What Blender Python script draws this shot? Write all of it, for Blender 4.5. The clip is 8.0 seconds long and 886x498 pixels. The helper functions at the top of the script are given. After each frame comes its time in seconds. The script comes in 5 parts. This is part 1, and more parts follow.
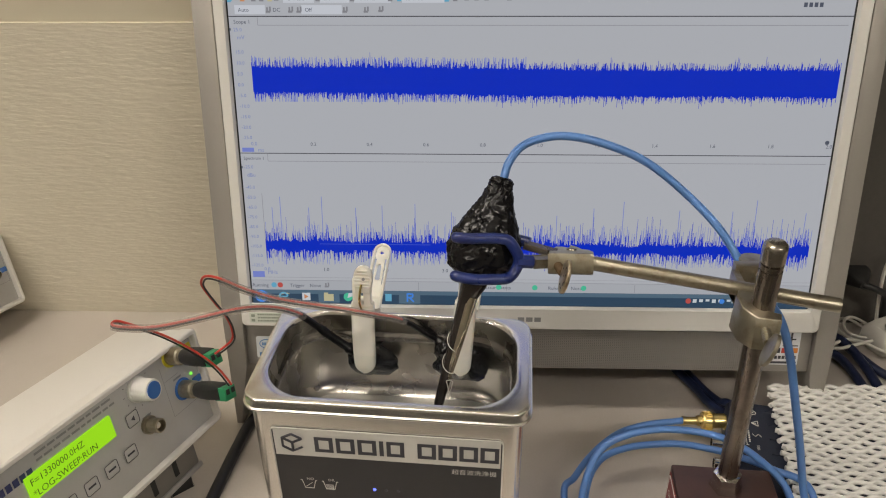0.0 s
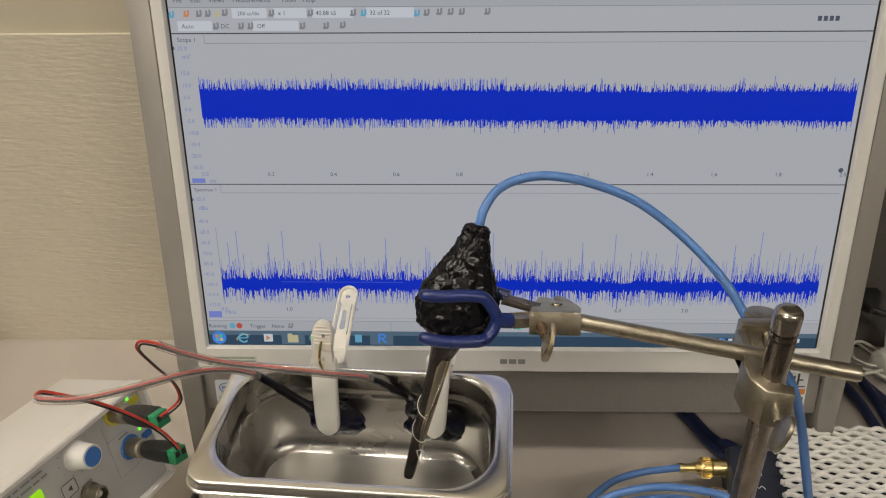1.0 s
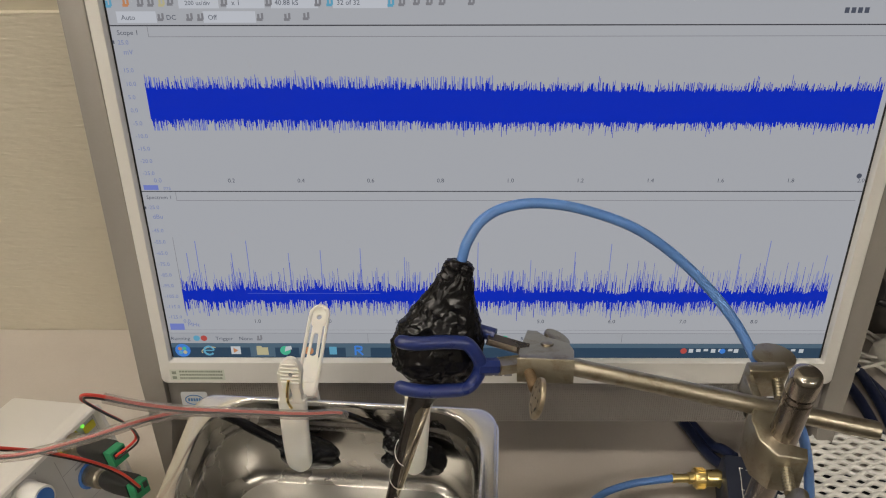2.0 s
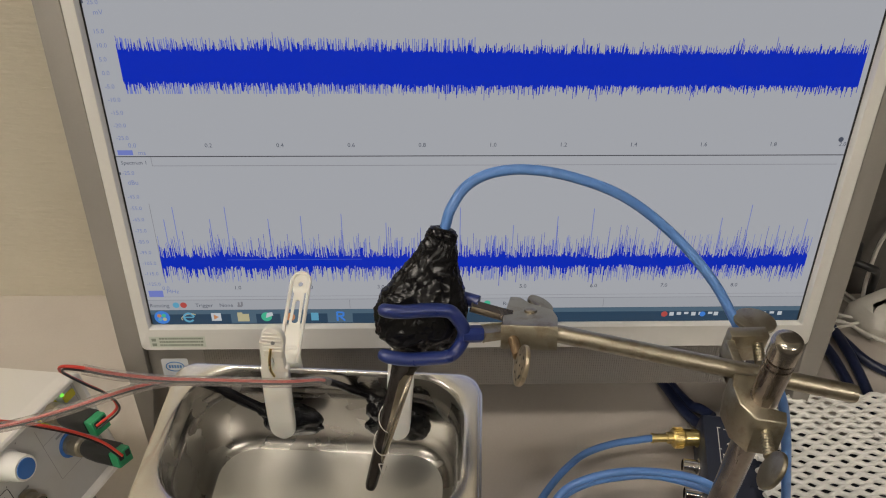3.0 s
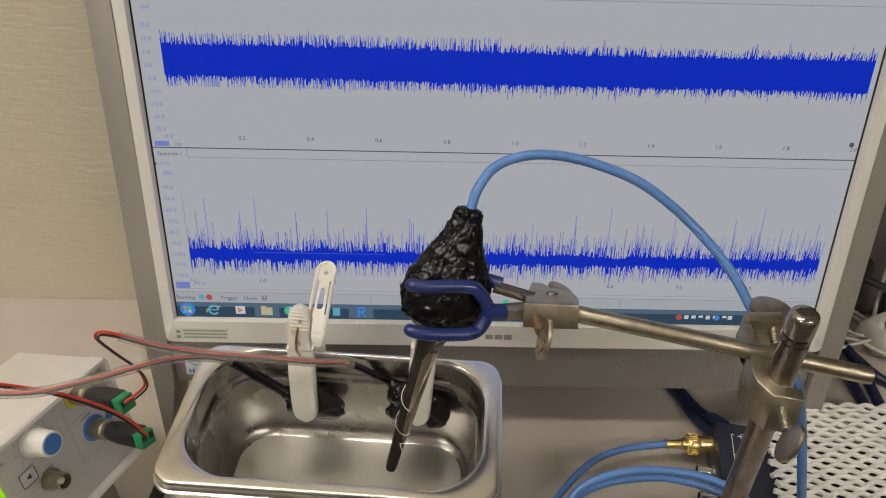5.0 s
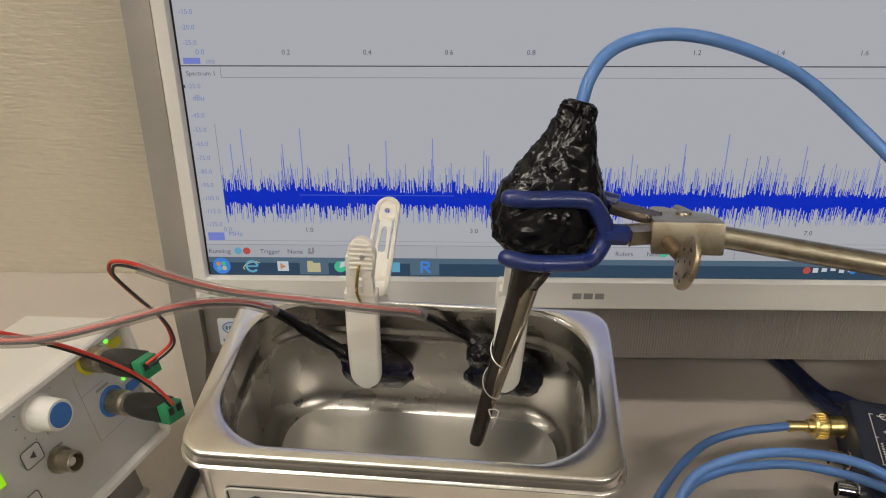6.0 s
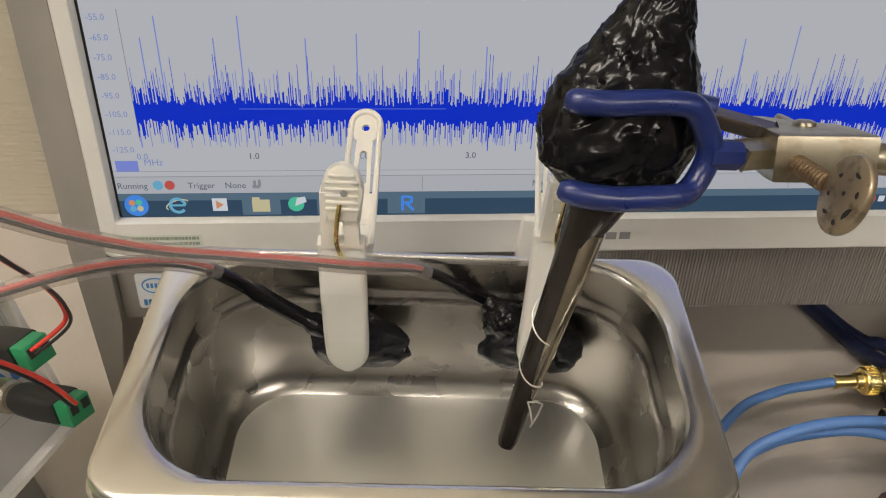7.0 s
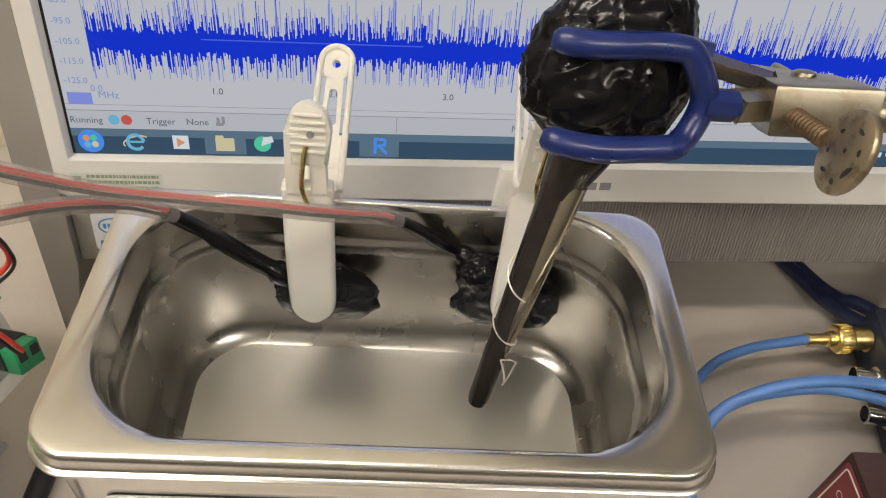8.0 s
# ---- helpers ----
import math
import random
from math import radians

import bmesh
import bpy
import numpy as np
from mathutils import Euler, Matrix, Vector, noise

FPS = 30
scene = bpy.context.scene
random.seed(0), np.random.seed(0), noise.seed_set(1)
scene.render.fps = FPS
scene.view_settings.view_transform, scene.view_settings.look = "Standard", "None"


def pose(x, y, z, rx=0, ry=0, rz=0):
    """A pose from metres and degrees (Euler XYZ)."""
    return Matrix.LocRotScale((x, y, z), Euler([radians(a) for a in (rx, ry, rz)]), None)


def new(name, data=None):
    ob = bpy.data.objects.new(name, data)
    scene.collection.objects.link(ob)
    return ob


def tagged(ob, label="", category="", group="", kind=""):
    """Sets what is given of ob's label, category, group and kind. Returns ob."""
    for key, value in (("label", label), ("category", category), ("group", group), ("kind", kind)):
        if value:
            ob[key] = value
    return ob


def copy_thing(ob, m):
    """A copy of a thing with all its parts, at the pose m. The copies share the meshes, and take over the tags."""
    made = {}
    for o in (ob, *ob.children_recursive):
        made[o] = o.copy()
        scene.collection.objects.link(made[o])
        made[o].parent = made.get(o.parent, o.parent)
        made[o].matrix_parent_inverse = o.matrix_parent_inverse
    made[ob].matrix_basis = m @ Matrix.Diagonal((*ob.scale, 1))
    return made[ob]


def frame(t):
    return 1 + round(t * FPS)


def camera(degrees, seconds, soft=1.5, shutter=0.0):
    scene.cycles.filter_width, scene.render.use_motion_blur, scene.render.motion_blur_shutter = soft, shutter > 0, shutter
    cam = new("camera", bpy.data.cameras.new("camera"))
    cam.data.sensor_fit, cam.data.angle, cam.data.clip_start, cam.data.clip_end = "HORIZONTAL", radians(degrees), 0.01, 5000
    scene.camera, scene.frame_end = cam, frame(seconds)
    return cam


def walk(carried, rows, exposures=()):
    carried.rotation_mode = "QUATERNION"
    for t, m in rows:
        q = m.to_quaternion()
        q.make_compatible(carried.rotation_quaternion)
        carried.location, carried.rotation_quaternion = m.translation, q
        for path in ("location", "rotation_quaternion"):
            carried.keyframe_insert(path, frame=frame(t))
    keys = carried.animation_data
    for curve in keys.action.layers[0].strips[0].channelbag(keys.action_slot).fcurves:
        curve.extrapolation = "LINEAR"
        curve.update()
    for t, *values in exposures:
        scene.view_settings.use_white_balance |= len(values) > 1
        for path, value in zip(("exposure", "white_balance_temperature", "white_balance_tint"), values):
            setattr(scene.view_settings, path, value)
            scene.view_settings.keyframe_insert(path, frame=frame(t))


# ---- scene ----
cam = camera(60.58, 8.0, soft=1.1)
# seconds, eye x y z, yaw, pitch, roll
ROWS = [
    (0.0, 0.1739, -0.4967, 0.4635, 2.16, -31.21, -0.56),
    (0.5, 0.1770, -0.4763, 0.4616, 1.83, -31.59, -0.46),
    (1.0, 0.1865, -0.4259, 0.4729, 1.71, -33.13, -0.75),
    (1.5, 0.1863, -0.3827, 0.4874, 0.90, -36.34, -0.36),
    (1.7, 0.1903, -0.3672, 0.4926, 1.00, -37.58, -0.49),
    (2.8, 0.1857, -0.3480, 0.4954, -1.60, -41.80, 0.80),
    (3.0, 0.1874, -0.3496, 0.4952, -1.59, -42.22, 0.78),
    (3.5, 0.1834, -0.3533, 0.4915, -1.94, -41.69, 1.51),
    (4.0, 0.1787, -0.3608, 0.4838, -1.91, -40.18, 1.85),
    (4.2, 0.1802, -0.3661, 0.4831, -1.57, -39.72, 1.78),
    (5.3, 0.1744, -0.3839, 0.4686, -0.59, -37.53, 1.80),
    (5.5, 0.1708, -0.3793, 0.4478, -0.74, -36.92, 2.41),
    (6.0, 0.1491, -0.3451, 0.3922, 1.70, -37.19, -0.60),
    (6.5, 0.1289, -0.2983, 0.3528, -3.01, -40.50, 1.05),
    (7.0, 0.1195, -0.2670, 0.3336, -5.60, -42.45, 3.00),
    (7.5, 0.1217, -0.2557, 0.3280, -7.74, -44.33, 4.48),
    (8.0, 0.1211, -0.2561, 0.3256, -8.80, -46.53, 6.68),
]
walk(cam, [(t, pose(x, y, z, 90 + pitch, 0, yaw) @ pose(0, 0, 0, 0, 0, roll)) for t, x, y, z, yaw, pitch, roll in ROWS], exposures=[(0.0, 0.0), (1.5, -0.12), (3.5, -0.15), (5.5, -0.04), (6.5, 0.0), (8.0, 0.27)])

# ---------------------------------------------------------------- light
world = bpy.data.worlds.new("room_world")
world.use_nodes = True
world.node_tree.nodes["Background"].inputs[0].default_value = (0.9, 0.95, 1.0, 1)
world.node_tree.nodes["Background"].inputs[1].default_value = 0.02
scene.world = world
scene.view_settings.exposure = 0.0
LAMP_POWER = 57.0


# ---------------------------------------------------------------- materials
def material(name, colour, rough=0.5, metal=0.0, vary=0.08, scale=60.0, bump=0.0, bump_scale=400.0, stretch=(1, 1, 1), dirt=None,
             dirt_scale=25.0, dirt_amount=0.3, rough_vary=0.08, **extra):
    m = bpy.data.materials.new(name)
    m.use_nodes = True
    nt = m.node_tree
    p = nt.nodes["Principled BSDF"]
    link = nt.links.new
    co = nt.nodes.new("ShaderNodeTexCoord")
    mp = nt.nodes.new("ShaderNodeMapping")
    mp.inputs["Scale"].default_value = stretch
    link(co.outputs["Object"], mp.inputs["Vector"])
    n1 = nt.nodes.new("ShaderNodeTexNoise")
    n1.inputs["Scale"].default_value, n1.inputs["Detail"].default_value = scale, 5
    link(mp.outputs[0], n1.inputs["Vector"])
    ramp = nt.nodes.new("ShaderNodeMix")
    ramp.data_type = "RGBA"
    c = (*colour, 1)
    ramp.inputs["A"].default_value = tuple(min(1, v * (1 - vary)) for v in colour) + (1,)
    ramp.inputs["B"].default_value = tuple(min(1, v * (1 + vary)) for v in colour) + (1,)
    link(n1.outputs["Fac"], ramp.inputs["Factor"])
    out = ramp.outputs["Result"]
    if dirt:
        n2 = nt.nodes.new("ShaderNodeTexNoise")
        n2.inputs["Scale"].default_value, n2.inputs["Detail"].default_value, n2.inputs["Roughness"].default_value = dirt_scale, 8, 0.65
        link(co.outputs["Object"], n2.inputs["Vector"])
        mr = nt.nodes.new("ShaderNodeMapRange")
        mr.inputs["From Min"].default_value, mr.inputs["From Max"].default_value = 0.5, 0.72
        mr.inputs["To Max"].default_value = dirt_amount
        link(n2.outputs["Fac"], mr.inputs["Value"])
        mx = nt.nodes.new("ShaderNodeMix")
        mx.data_type = "RGBA"
        mx.inputs["B"].default_value = (*dirt, 1)
        link(mr.outputs[0], mx.inputs["Factor"])
        link(out, mx.inputs["A"])
        out = mx.outputs["Result"]
    link(out, p.inputs["Base Color"])
    p.inputs["Metallic"].default_value = metal
    rr = nt.nodes.new("ShaderNodeMapRange")
    rr.inputs["To Min"].default_value, rr.inputs["To Max"].default_value = max(0.02, rough - rough_vary), min(1, rough + rough_vary)
    link(n1.outputs["Fac"], rr.inputs["Value"])
    link(rr.outputs[0], p.inputs["Roughness"])
    if bump:
        n3 = nt.nodes.new("ShaderNodeTexNoise")
        n3.inputs["Scale"].default_value, n3.inputs["Detail"].default_value = bump_scale, 4
        link(mp.outputs[0], n3.inputs["Vector"])
        b = nt.nodes.new("ShaderNodeBump")
        b.inputs["Strength"].default_value, b.inputs["Distance"].default_value = bump, 0.0005
        link(n3.outputs["Fac"], b.inputs["Height"])
        link(b.outputs[0], p.inputs["Normal"])
    for key, value in extra.items():
        p.inputs[key.replace("_", " ")].default_value = value
    return m


def glow(name, colour, strength=1.0, rough=0.3):
    m = bpy.data.materials.new(name)
    m.use_nodes = True
    p = m.node_tree.nodes["Principled BSDF"]
    p.inputs["Base Color"].default_value = (0.005, 0.005, 0.005, 1)
    p.inputs["Specular IOR Level"].default_value = 0.12
    p.inputs["Roughness"].default_value = rough
    p.inputs["Emission Color"].default_value = (*colour, 1)
    p.inputs["Emission Strength"].default_value = strength
    return m


def wallpaper(name, colour):
    """Woven wallpaper: short uneven horizontal threads."""
    m = material(name, colour, 0.85, vary=0.05, scale=6, dirt=(0.42, 0.35, 0.24), dirt_scale=5, dirt_amount=0.15)
    nt = m.node_tree
    co = nt.nodes.new("ShaderNodeTexCoord")
    mp = nt.nodes.new("ShaderNodeMapping")
    mp.inputs["Scale"].default_value = (70, 70, 420)
    n = nt.nodes.new("ShaderNodeTexNoise")
    n.inputs["Scale"].default_value, n.inputs["Detail"].default_value = 1.0, 3
    b = nt.nodes.new("ShaderNodeBump")
    b.inputs["Strength"].default_value, b.inputs["Distance"].default_value = 0.9, 0.0012
    nt.links.new(co.outputs["Object"], mp.inputs["Vector"])
    nt.links.new(mp.outputs[0], n.inputs["Vector"])
    nt.links.new(n.outputs["Fac"], b.inputs["Height"])
    nt.links.new(b.outputs[0], nt.nodes["Principled BSDF"].inputs["Normal"])
    return m


def clear(name, tint, gloss_rough=0.03, mix=1.0, milky=0.0):
    """A thin clear surface: lets light through and shines by Fresnel."""
    m = bpy.data.materials.new(name)
    m.use_nodes = True
    nt = m.node_tree
    nt.nodes.clear()
    o = nt.nodes.new("ShaderNodeOutputMaterial")
    mx = nt.nodes.new("ShaderNodeMixShader")
    t = nt.nodes.new("ShaderNodeBsdfTransparent")
    t.inputs[0].default_value = (*tint, 1)
    g = nt.nodes.new("ShaderNodeBsdfGlossy")
    g.inputs["Roughness"].default_value = gloss_rough
    lw = nt.nodes.new("ShaderNodeLayerWeight")
    lw.inputs[0].default_value = 0.5
    f = nt.nodes.new("ShaderNodeMath")
    f.operation = "POWER"
    f.inputs[1].default_value = 3.0
    nt.links.new(lw.outputs["Facing"], f.inputs[0])
    k = nt.nodes.new("ShaderNodeMath")
    k.operation = "MULTIPLY_ADD"
    k.inputs[1].default_value, k.inputs[2].default_value = 0.5 * mix, 0.010
    nt.links.new(f.outputs[0], k.inputs[0])
    nt.links.new(k.outputs[0], mx.inputs[0])
    nt.links.new(t.outputs[0], mx.inputs[1])
    nt.links.new(g.outputs[0], mx.inputs[2])
    if milky:
        df = nt.nodes.new("ShaderNodeBsdfDiffuse")
        df.inputs[0].default_value = (0.62, 0.58, 0.56, 1)
        m2 = nt.nodes.new("ShaderNodeMixShader")
        m2.inputs[0].default_value = milky
        nt.links.new(mx.outputs[0], m2.inputs[1])
        nt.links.new(df.outputs[0], m2.inputs[2])
        mx = m2
    nt.links.new(mx.outputs[0], o.inputs[0])
    return m


M = {
    "wall": wallpaper("woven_wallpaper", (0.61, 0.565, 0.455)),
    "band": material("beige_painted_panel", (0.52, 0.48, 0.37), 0.7, vary=0.05, scale=10),
    "taupe": material("dark_taupe_sheet", (0.095, 0.087, 0.078), 0.9, vary=0.15, scale=300, bump=0.3, bump_scale=900),
    "faint": material("grey_print", (0.27, 0.27, 0.27), 0.6, vary=0.1, scale=400),
    "room": material("dark_room_tone", (0.26, 0.25, 0.22), 0.9, vary=0.05, scale=3),
    "ceiling": material("ceiling_board", (0.72, 0.72, 0.70), 0.9, vary=0.08, scale=90),
    "floor": material("grey_floor_tile", (0.09, 0.085, 0.08), 0.6, vary=0.2, scale=8),
    "desk": material("desk_laminate", (0.53, 0.485, 0.435), 0.42, vary=0.05, scale=500, dirt=(0.41, 0.365, 0.32), dirt_scale=16, dirt_amount=0.25, bump=0.08, bump_scale=1500),
    "white": material("white_bezel_plastic", (0.74, 0.73, 0.69), 0.38, vary=0.02, scale=300, bump=0.05, bump_scale=2500),
    "grey": material("silver_grey_plastic", (0.305, 0.288, 0.262), 0.42, vary=0.05, scale=900, metal=0.25, bump=0.06, bump_scale=2500),
    "grille": material("speaker_mesh_metal", (0.36, 0.34, 0.31), 0.45, metal=0.4, vary=0.1, scale=700),
    "dark": material("dark_gap_plastic", (0.02, 0.02, 0.02), 0.6, vary=0.2, scale=200),
    "steel": material("brushed_steel", (0.80, 0.775, 0.735), 0.24, metal=1.0, vary=0.025, scale=60, stretch=(1, 1, 14), bump=0.012, bump_scale=300, rough_vary=0.03, dirt=(0.52, 0.48, 0.42), dirt_scale=30, dirt_amount=0.2),
    # same steel in three tones: rim and floor painted lit, tank walls shaded
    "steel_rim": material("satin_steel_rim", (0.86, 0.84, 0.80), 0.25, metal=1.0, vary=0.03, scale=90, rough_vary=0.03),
    "tank": material("shaded_steel_tank", (0.45, 0.43, 0.40), 0.27, metal=1.0, vary=0.05, scale=40, bump=0.012, bump_scale=200, rough_vary=0.05),
    "tankfloor": material("lit_matte_tank_floor", (0.80, 0.78, 0.75), 0.40, metal=1.0, vary=0.05, scale=50, bump=0.02, bump_scale=300, rough_vary=0.04),
    "nickel": material("worn_nickel_plate", (0.405, 0.37, 0.29), 0.38, metal=1.0, vary=0.14, scale=160, bump=0.12, bump_scale=600, dirt=(0.20, 0.15, 0.09), dirt_scale=120, dirt_amount=0.7),
    "postmetal": material("aged_steel_post", (0.235, 0.205, 0.178), 0.27, metal=1.0, vary=0.2, scale=120, stretch=(1, 1, 0.1), bump=0.08, bump_scale=400, dirt=(0.11, 0.08, 0.06), dirt_scale=60, dirt_amount=0.6),
    "plate": material("spotted_nickel_plate", (0.50, 0.42, 0.30), 0.4, metal=0.9, vary=0.2, scale=220, bump=0.15, bump_scale=500, dirt=(0.03, 0.02, 0.015), dirt_scale=150, dirt_amount=0.95),
    "rust": material("rusty_screw", (0.19, 0.13, 0.075), 0.55, metal=0.7, vary=0.35, scale=300, bump=0.3, bump_scale=900),
    # tan tone imitating the bright reflection on the chrome probe rod
    "rodgleam": material("tan_rod_reflection", (0.66, 0.60, 0.49), 0.16, metal=1.0, vary=0.08, scale=160, bump=0.05, bump_scale=300),
    "postcap": material("polished_post_end", (0.42, 0.385, 0.34), 0.22, metal=1.0, vary=0.12, scale=160, bump=0.06, bump_scale=500, dirt=(0.2, 0.16, 0.12), dirt_scale=140, dirt_amount=0.5),
    "chrome": material("polished_nickel", (0.72, 0.71, 0.68), 0.12, metal=1.0, vary=0.05, scale=100),
    "gold": material("gold_plating", (0.98, 0.76, 0.33), 0.3, metal=1.0, vary=0.08, scale=200, dirt=(0.5, 0.32, 0.08), dirt_scale=160, dirt_amount=0.3),
    "vinyl": material("blue_vinyl_dip", (0.012, 0.025, 0.135), 0.30, vary=0.14, scale=90, bump=0.06, bump_scale=500, dirt=(0.03, 0.045, 0.13), dirt_scale=90, dirt_amount=0.4),
    "tape": material("black_electrical_tape", (0.006, 0.006, 0.007), 0.20, vary=0.3, scale=120, bump=0.35, bump_scale=260, rough_vary=0.08, Specular_IOR_Level=0.28),
    # black of the collar tape, also the chrome rod's dark reflection as colour
    "rodblack": material("black_tape_and_rod_reflection", (0.022, 0.018, 0.016), 0.2, vary=0.3, scale=200, bump=0.1, bump_scale=200),
    "coax": material("blue_coax_jacket", (0.10, 0.235, 0.56), 0.36, vary=0.06, scale=100, bump=0.03, bump_scale=900, dirt=(0.12, 0.2, 0.4), dirt_scale=90, dirt_amount=0.3),
    "blackcord": material("black_cord", (0.015, 0.015, 0.017), 0.42, vary=0.2, scale=200),
    "navycord": material("navy_cable", (0.012, 0.018, 0.05), 0.35, vary=0.2, scale=200),
    "whitecord": material("white_cable", (0.68, 0.66, 0.60), 0.5, vary=0.05, scale=200),
    "red": material("red_insulation", (0.55, 0.045, 0.03), 0.4, vary=0.15, scale=200),
    "black": material("black_plastic", (0.018, 0.018, 0.018), 0.45, vary=0.15, scale=300, bump=0.1, bump_scale=1500),
    "jacket": clear("clear_sleeve", (0.95, 0.92, 0.89), 0.2, milky=0.24),
    "pin": material("ivory_pin_plastic", (0.78, 0.76, 0.69), 0.42, vary=0.03, scale=150, bump=0.04, bump_scale=800, Subsurface_Weight=0.15, Subsurface_Radius=(0.004, 0.003, 0.002)),
    "pinjaw": material("milky_jaw_plastic", (0.74, 0.73, 0.68), 0.5, vary=0.04, scale=90, Subsurface_Weight=0.3, Subsurface_Radius=(0.005, 0.004, 0.003)),
    "brass": material("brass_spring", (0.78, 0.62, 0.28), 0.25, metal=1.0, vary=0.1, scale=300),
    "gencase": material("cream_instrument_case", (0.72, 0.70, 0.66), 0.55, vary=0.02, scale=400, bump=0.08, bump_scale=2200),
    "genface": material("grey_panel_film", (0.50, 0.50, 0.49), 0.5, vary=0.03, scale=400, dirt=(0.42, 0.40, 0.37), dirt_scale=40, dirt_amount=0.2),
    "print": material("dark_print", (0.05, 0.05, 0.06), 0.6, vary=0.1, scale=400),
    "printblue": material("navy_print", (0.05, 0.06, 0.17), 0.6, vary=0.1, scale=400),
    "lcd": glow("lcd_backlight", (0.36, 0.80, 0.015), 0.85),
    "lcdink": material("lcd_ink", (0.10, 0.16, 0.01), 0.4, vary=0.05, scale=300),
    "knob": material("white_knob", (0.76, 0.75, 0.72), 0.35, vary=0.02, scale=200),
    "bluecap": material("blue_knob_cap", (0.05, 0.17, 0.50), 0.35, vary=0.05, scale=200),
    "yellow": material("yellow_ring", (0.62, 0.55, 0.04), 0.45, vary=0.08, scale=200),
    "green": material("green_terminal", (0.02, 0.24, 0.10), 0.42, vary=0.12, scale=200),
    "led": glow("green_led", (0.25, 0.9, 0.1), 1.0),
    "blueled": glow("blue_led", (0.15, 0.2, 1.0), 2.0),
    "panel": material("black_panel_film", (0.020, 0.020, 0.023), 0.32, vary=0.15, scale=200),
    "panelwhite": material("silver_white_print", (0.62, 0.61, 0.57), 0.4, vary=0.03, scale=200),
    "pico": material("navy_scope_plastic", (0.017, 0.022, 0.040), 0.45, vary=0.15, scale=250, bump=0.12, bump_scale=1800),
    "foam": material("white_foam_net", (0.74, 0.73, 0.70), 0.75, vary=0.05, scale=250, bump=0.2, bump_scale=1200),
    "basered": material("red_brown_enamel", (0.055, 0.026, 0.020), 0.4, vary=0.2, scale=80, bump=0.15, bump_scale=500, dirt=(0.03, 0.02, 0.018), dirt_scale=60, dirt_amount=0.5),
    "label": material("red_label", (0.22, 0.035, 0.035), 0.5, vary=0.1, scale=100),
    "sticker": material("white_sticker", (0.72, 0.74, 0.76), 0.45, vary=0.02, scale=200),
    "stickerblue": material("blue_sticker_ink", (0.05, 0.22, 0.50), 0.5, vary=0.1, scale=200),
    "water": clear("clear_water", (0.97, 0.98, 0.97), 0.01, 0.25),
    "silver": material("silver_case", (0.45, 0.44, 0.43), 0.4, metal=0.3, vary=0.06, scale=300),
    # what the display shows
    "s_bg": glow("display_light_grey", (0.385, 0.396, 0.428), 1.0, 0.25),
    "s_tool": glow("display_toolbar", (0.35, 0.362, 0.392), 1.0, 0.25),
    "s_line": glow("display_dark_line", (0.05, 0.05, 0.06), 1.0),
    "s_thin": glow("display_thin_line", (0.20, 0.20, 0.22), 1.0),
    "s_wave": glow("display_wave_blue", (0.001, 0.022, 0.47), 1.0),
    "s_gleam": glow("display_gleam_blue", (0.05, 0.09, 0.50), 1.0),
    "s_pale": glow("display_pale_wave", (0.16, 0.20, 0.52), 1.0),
    "s_num": glow("display_number_blue", (0.17, 0.21, 0.42), 1.0),
    "s_txt": glow("display_text", (0.07, 0.08, 0.11), 1.0),
    "s_task": glow("display_taskbar", (0.026, 0.055, 0.095), 1.0),
    "s_taskhi": glow("display_taskbar_light", (0.075, 0.125, 0.175), 1.0),
    "s_cyan": glow("display_icon_cyan", (0.11, 0.33, 0.48), 1.0),
    "s_cream": glow("display_icon_cream", (0.45, 0.41, 0.25), 1.0),
    "s_orange": glow("display_icon_orange", (0.50, 0.22, 0.10), 1.0),
    "s_green": glow("display_icon_green", (0.06, 0.42, 0.26), 1.0),
    "s_red": glow("display_icon_red", (0.42, 0.07, 0.06), 1.0),
    "s_blue": glow("display_icon_blue", (0.05, 0.20, 0.62), 1.0),
    "s_white": glow("display_icon_white", (0.50, 0.53, 0.56), 1.0),
    "lamp": glow("fluorescent_tube", (1.0, 0.905, 0.80), LAMP_POWER),
}


# ---------------------------------------------------------------- mesh helpers
def obj(name, bm, mat, parent=None, label="", smooth=True, matrix=None):
    bmesh.ops.recalc_face_normals(bm, faces=bm.faces)
    me = bpy.data.meshes.new(name)
    bm.to_mesh(me)
    bm.free()
    me.materials.append(mat)
    if smooth:
        me.shade_smooth()
        me.set_sharp_from_angle(angle=radians(38))
    ob = new(name, me)
    if parent:
        ob.parent = parent
    if matrix is not None:
        ob.matrix_basis = matrix
    if label:
        tagged(ob, label)
    return ob


def part(name, bm, mat, parent, label="", smooth=True):
    return obj(name, bm, mat, parent, label, smooth)


def thing(name, label, category, m=None, group="", kind=""):
    e = new(name)
    e.empty_display_size = 0.02
    if m is not None:
        e.matrix_basis = m
    return tagged(e, label, category, group, kind)


def box(x0, x1, y0, y1, z0, z1, bevel=0.0, seg=2, bm=None, m=None):
    bm = bm or bmesh.new()
    r = bmesh.ops.create_cube(bm, size=1.0)
    vs = r["verts"]
    for v in vs:
        v.co = Vector(((x0 + x1) / 2 + v.co.x * (x1 - x0), (y0 + y1) / 2 + v.co.y * (y1 - y0), (z0 + z1) / 2 + v.co.z * (z1 - z0)))
    if m is not None:
        for v in vs:
            v.co = m @ v.co
    if bevel:
        es = list({e for v in vs for e in v.link_edges})
        bmesh.ops.bevel(bm, geom=es, offset=bevel, segments=seg, affect="EDGES", profile=0.5)
    return bm


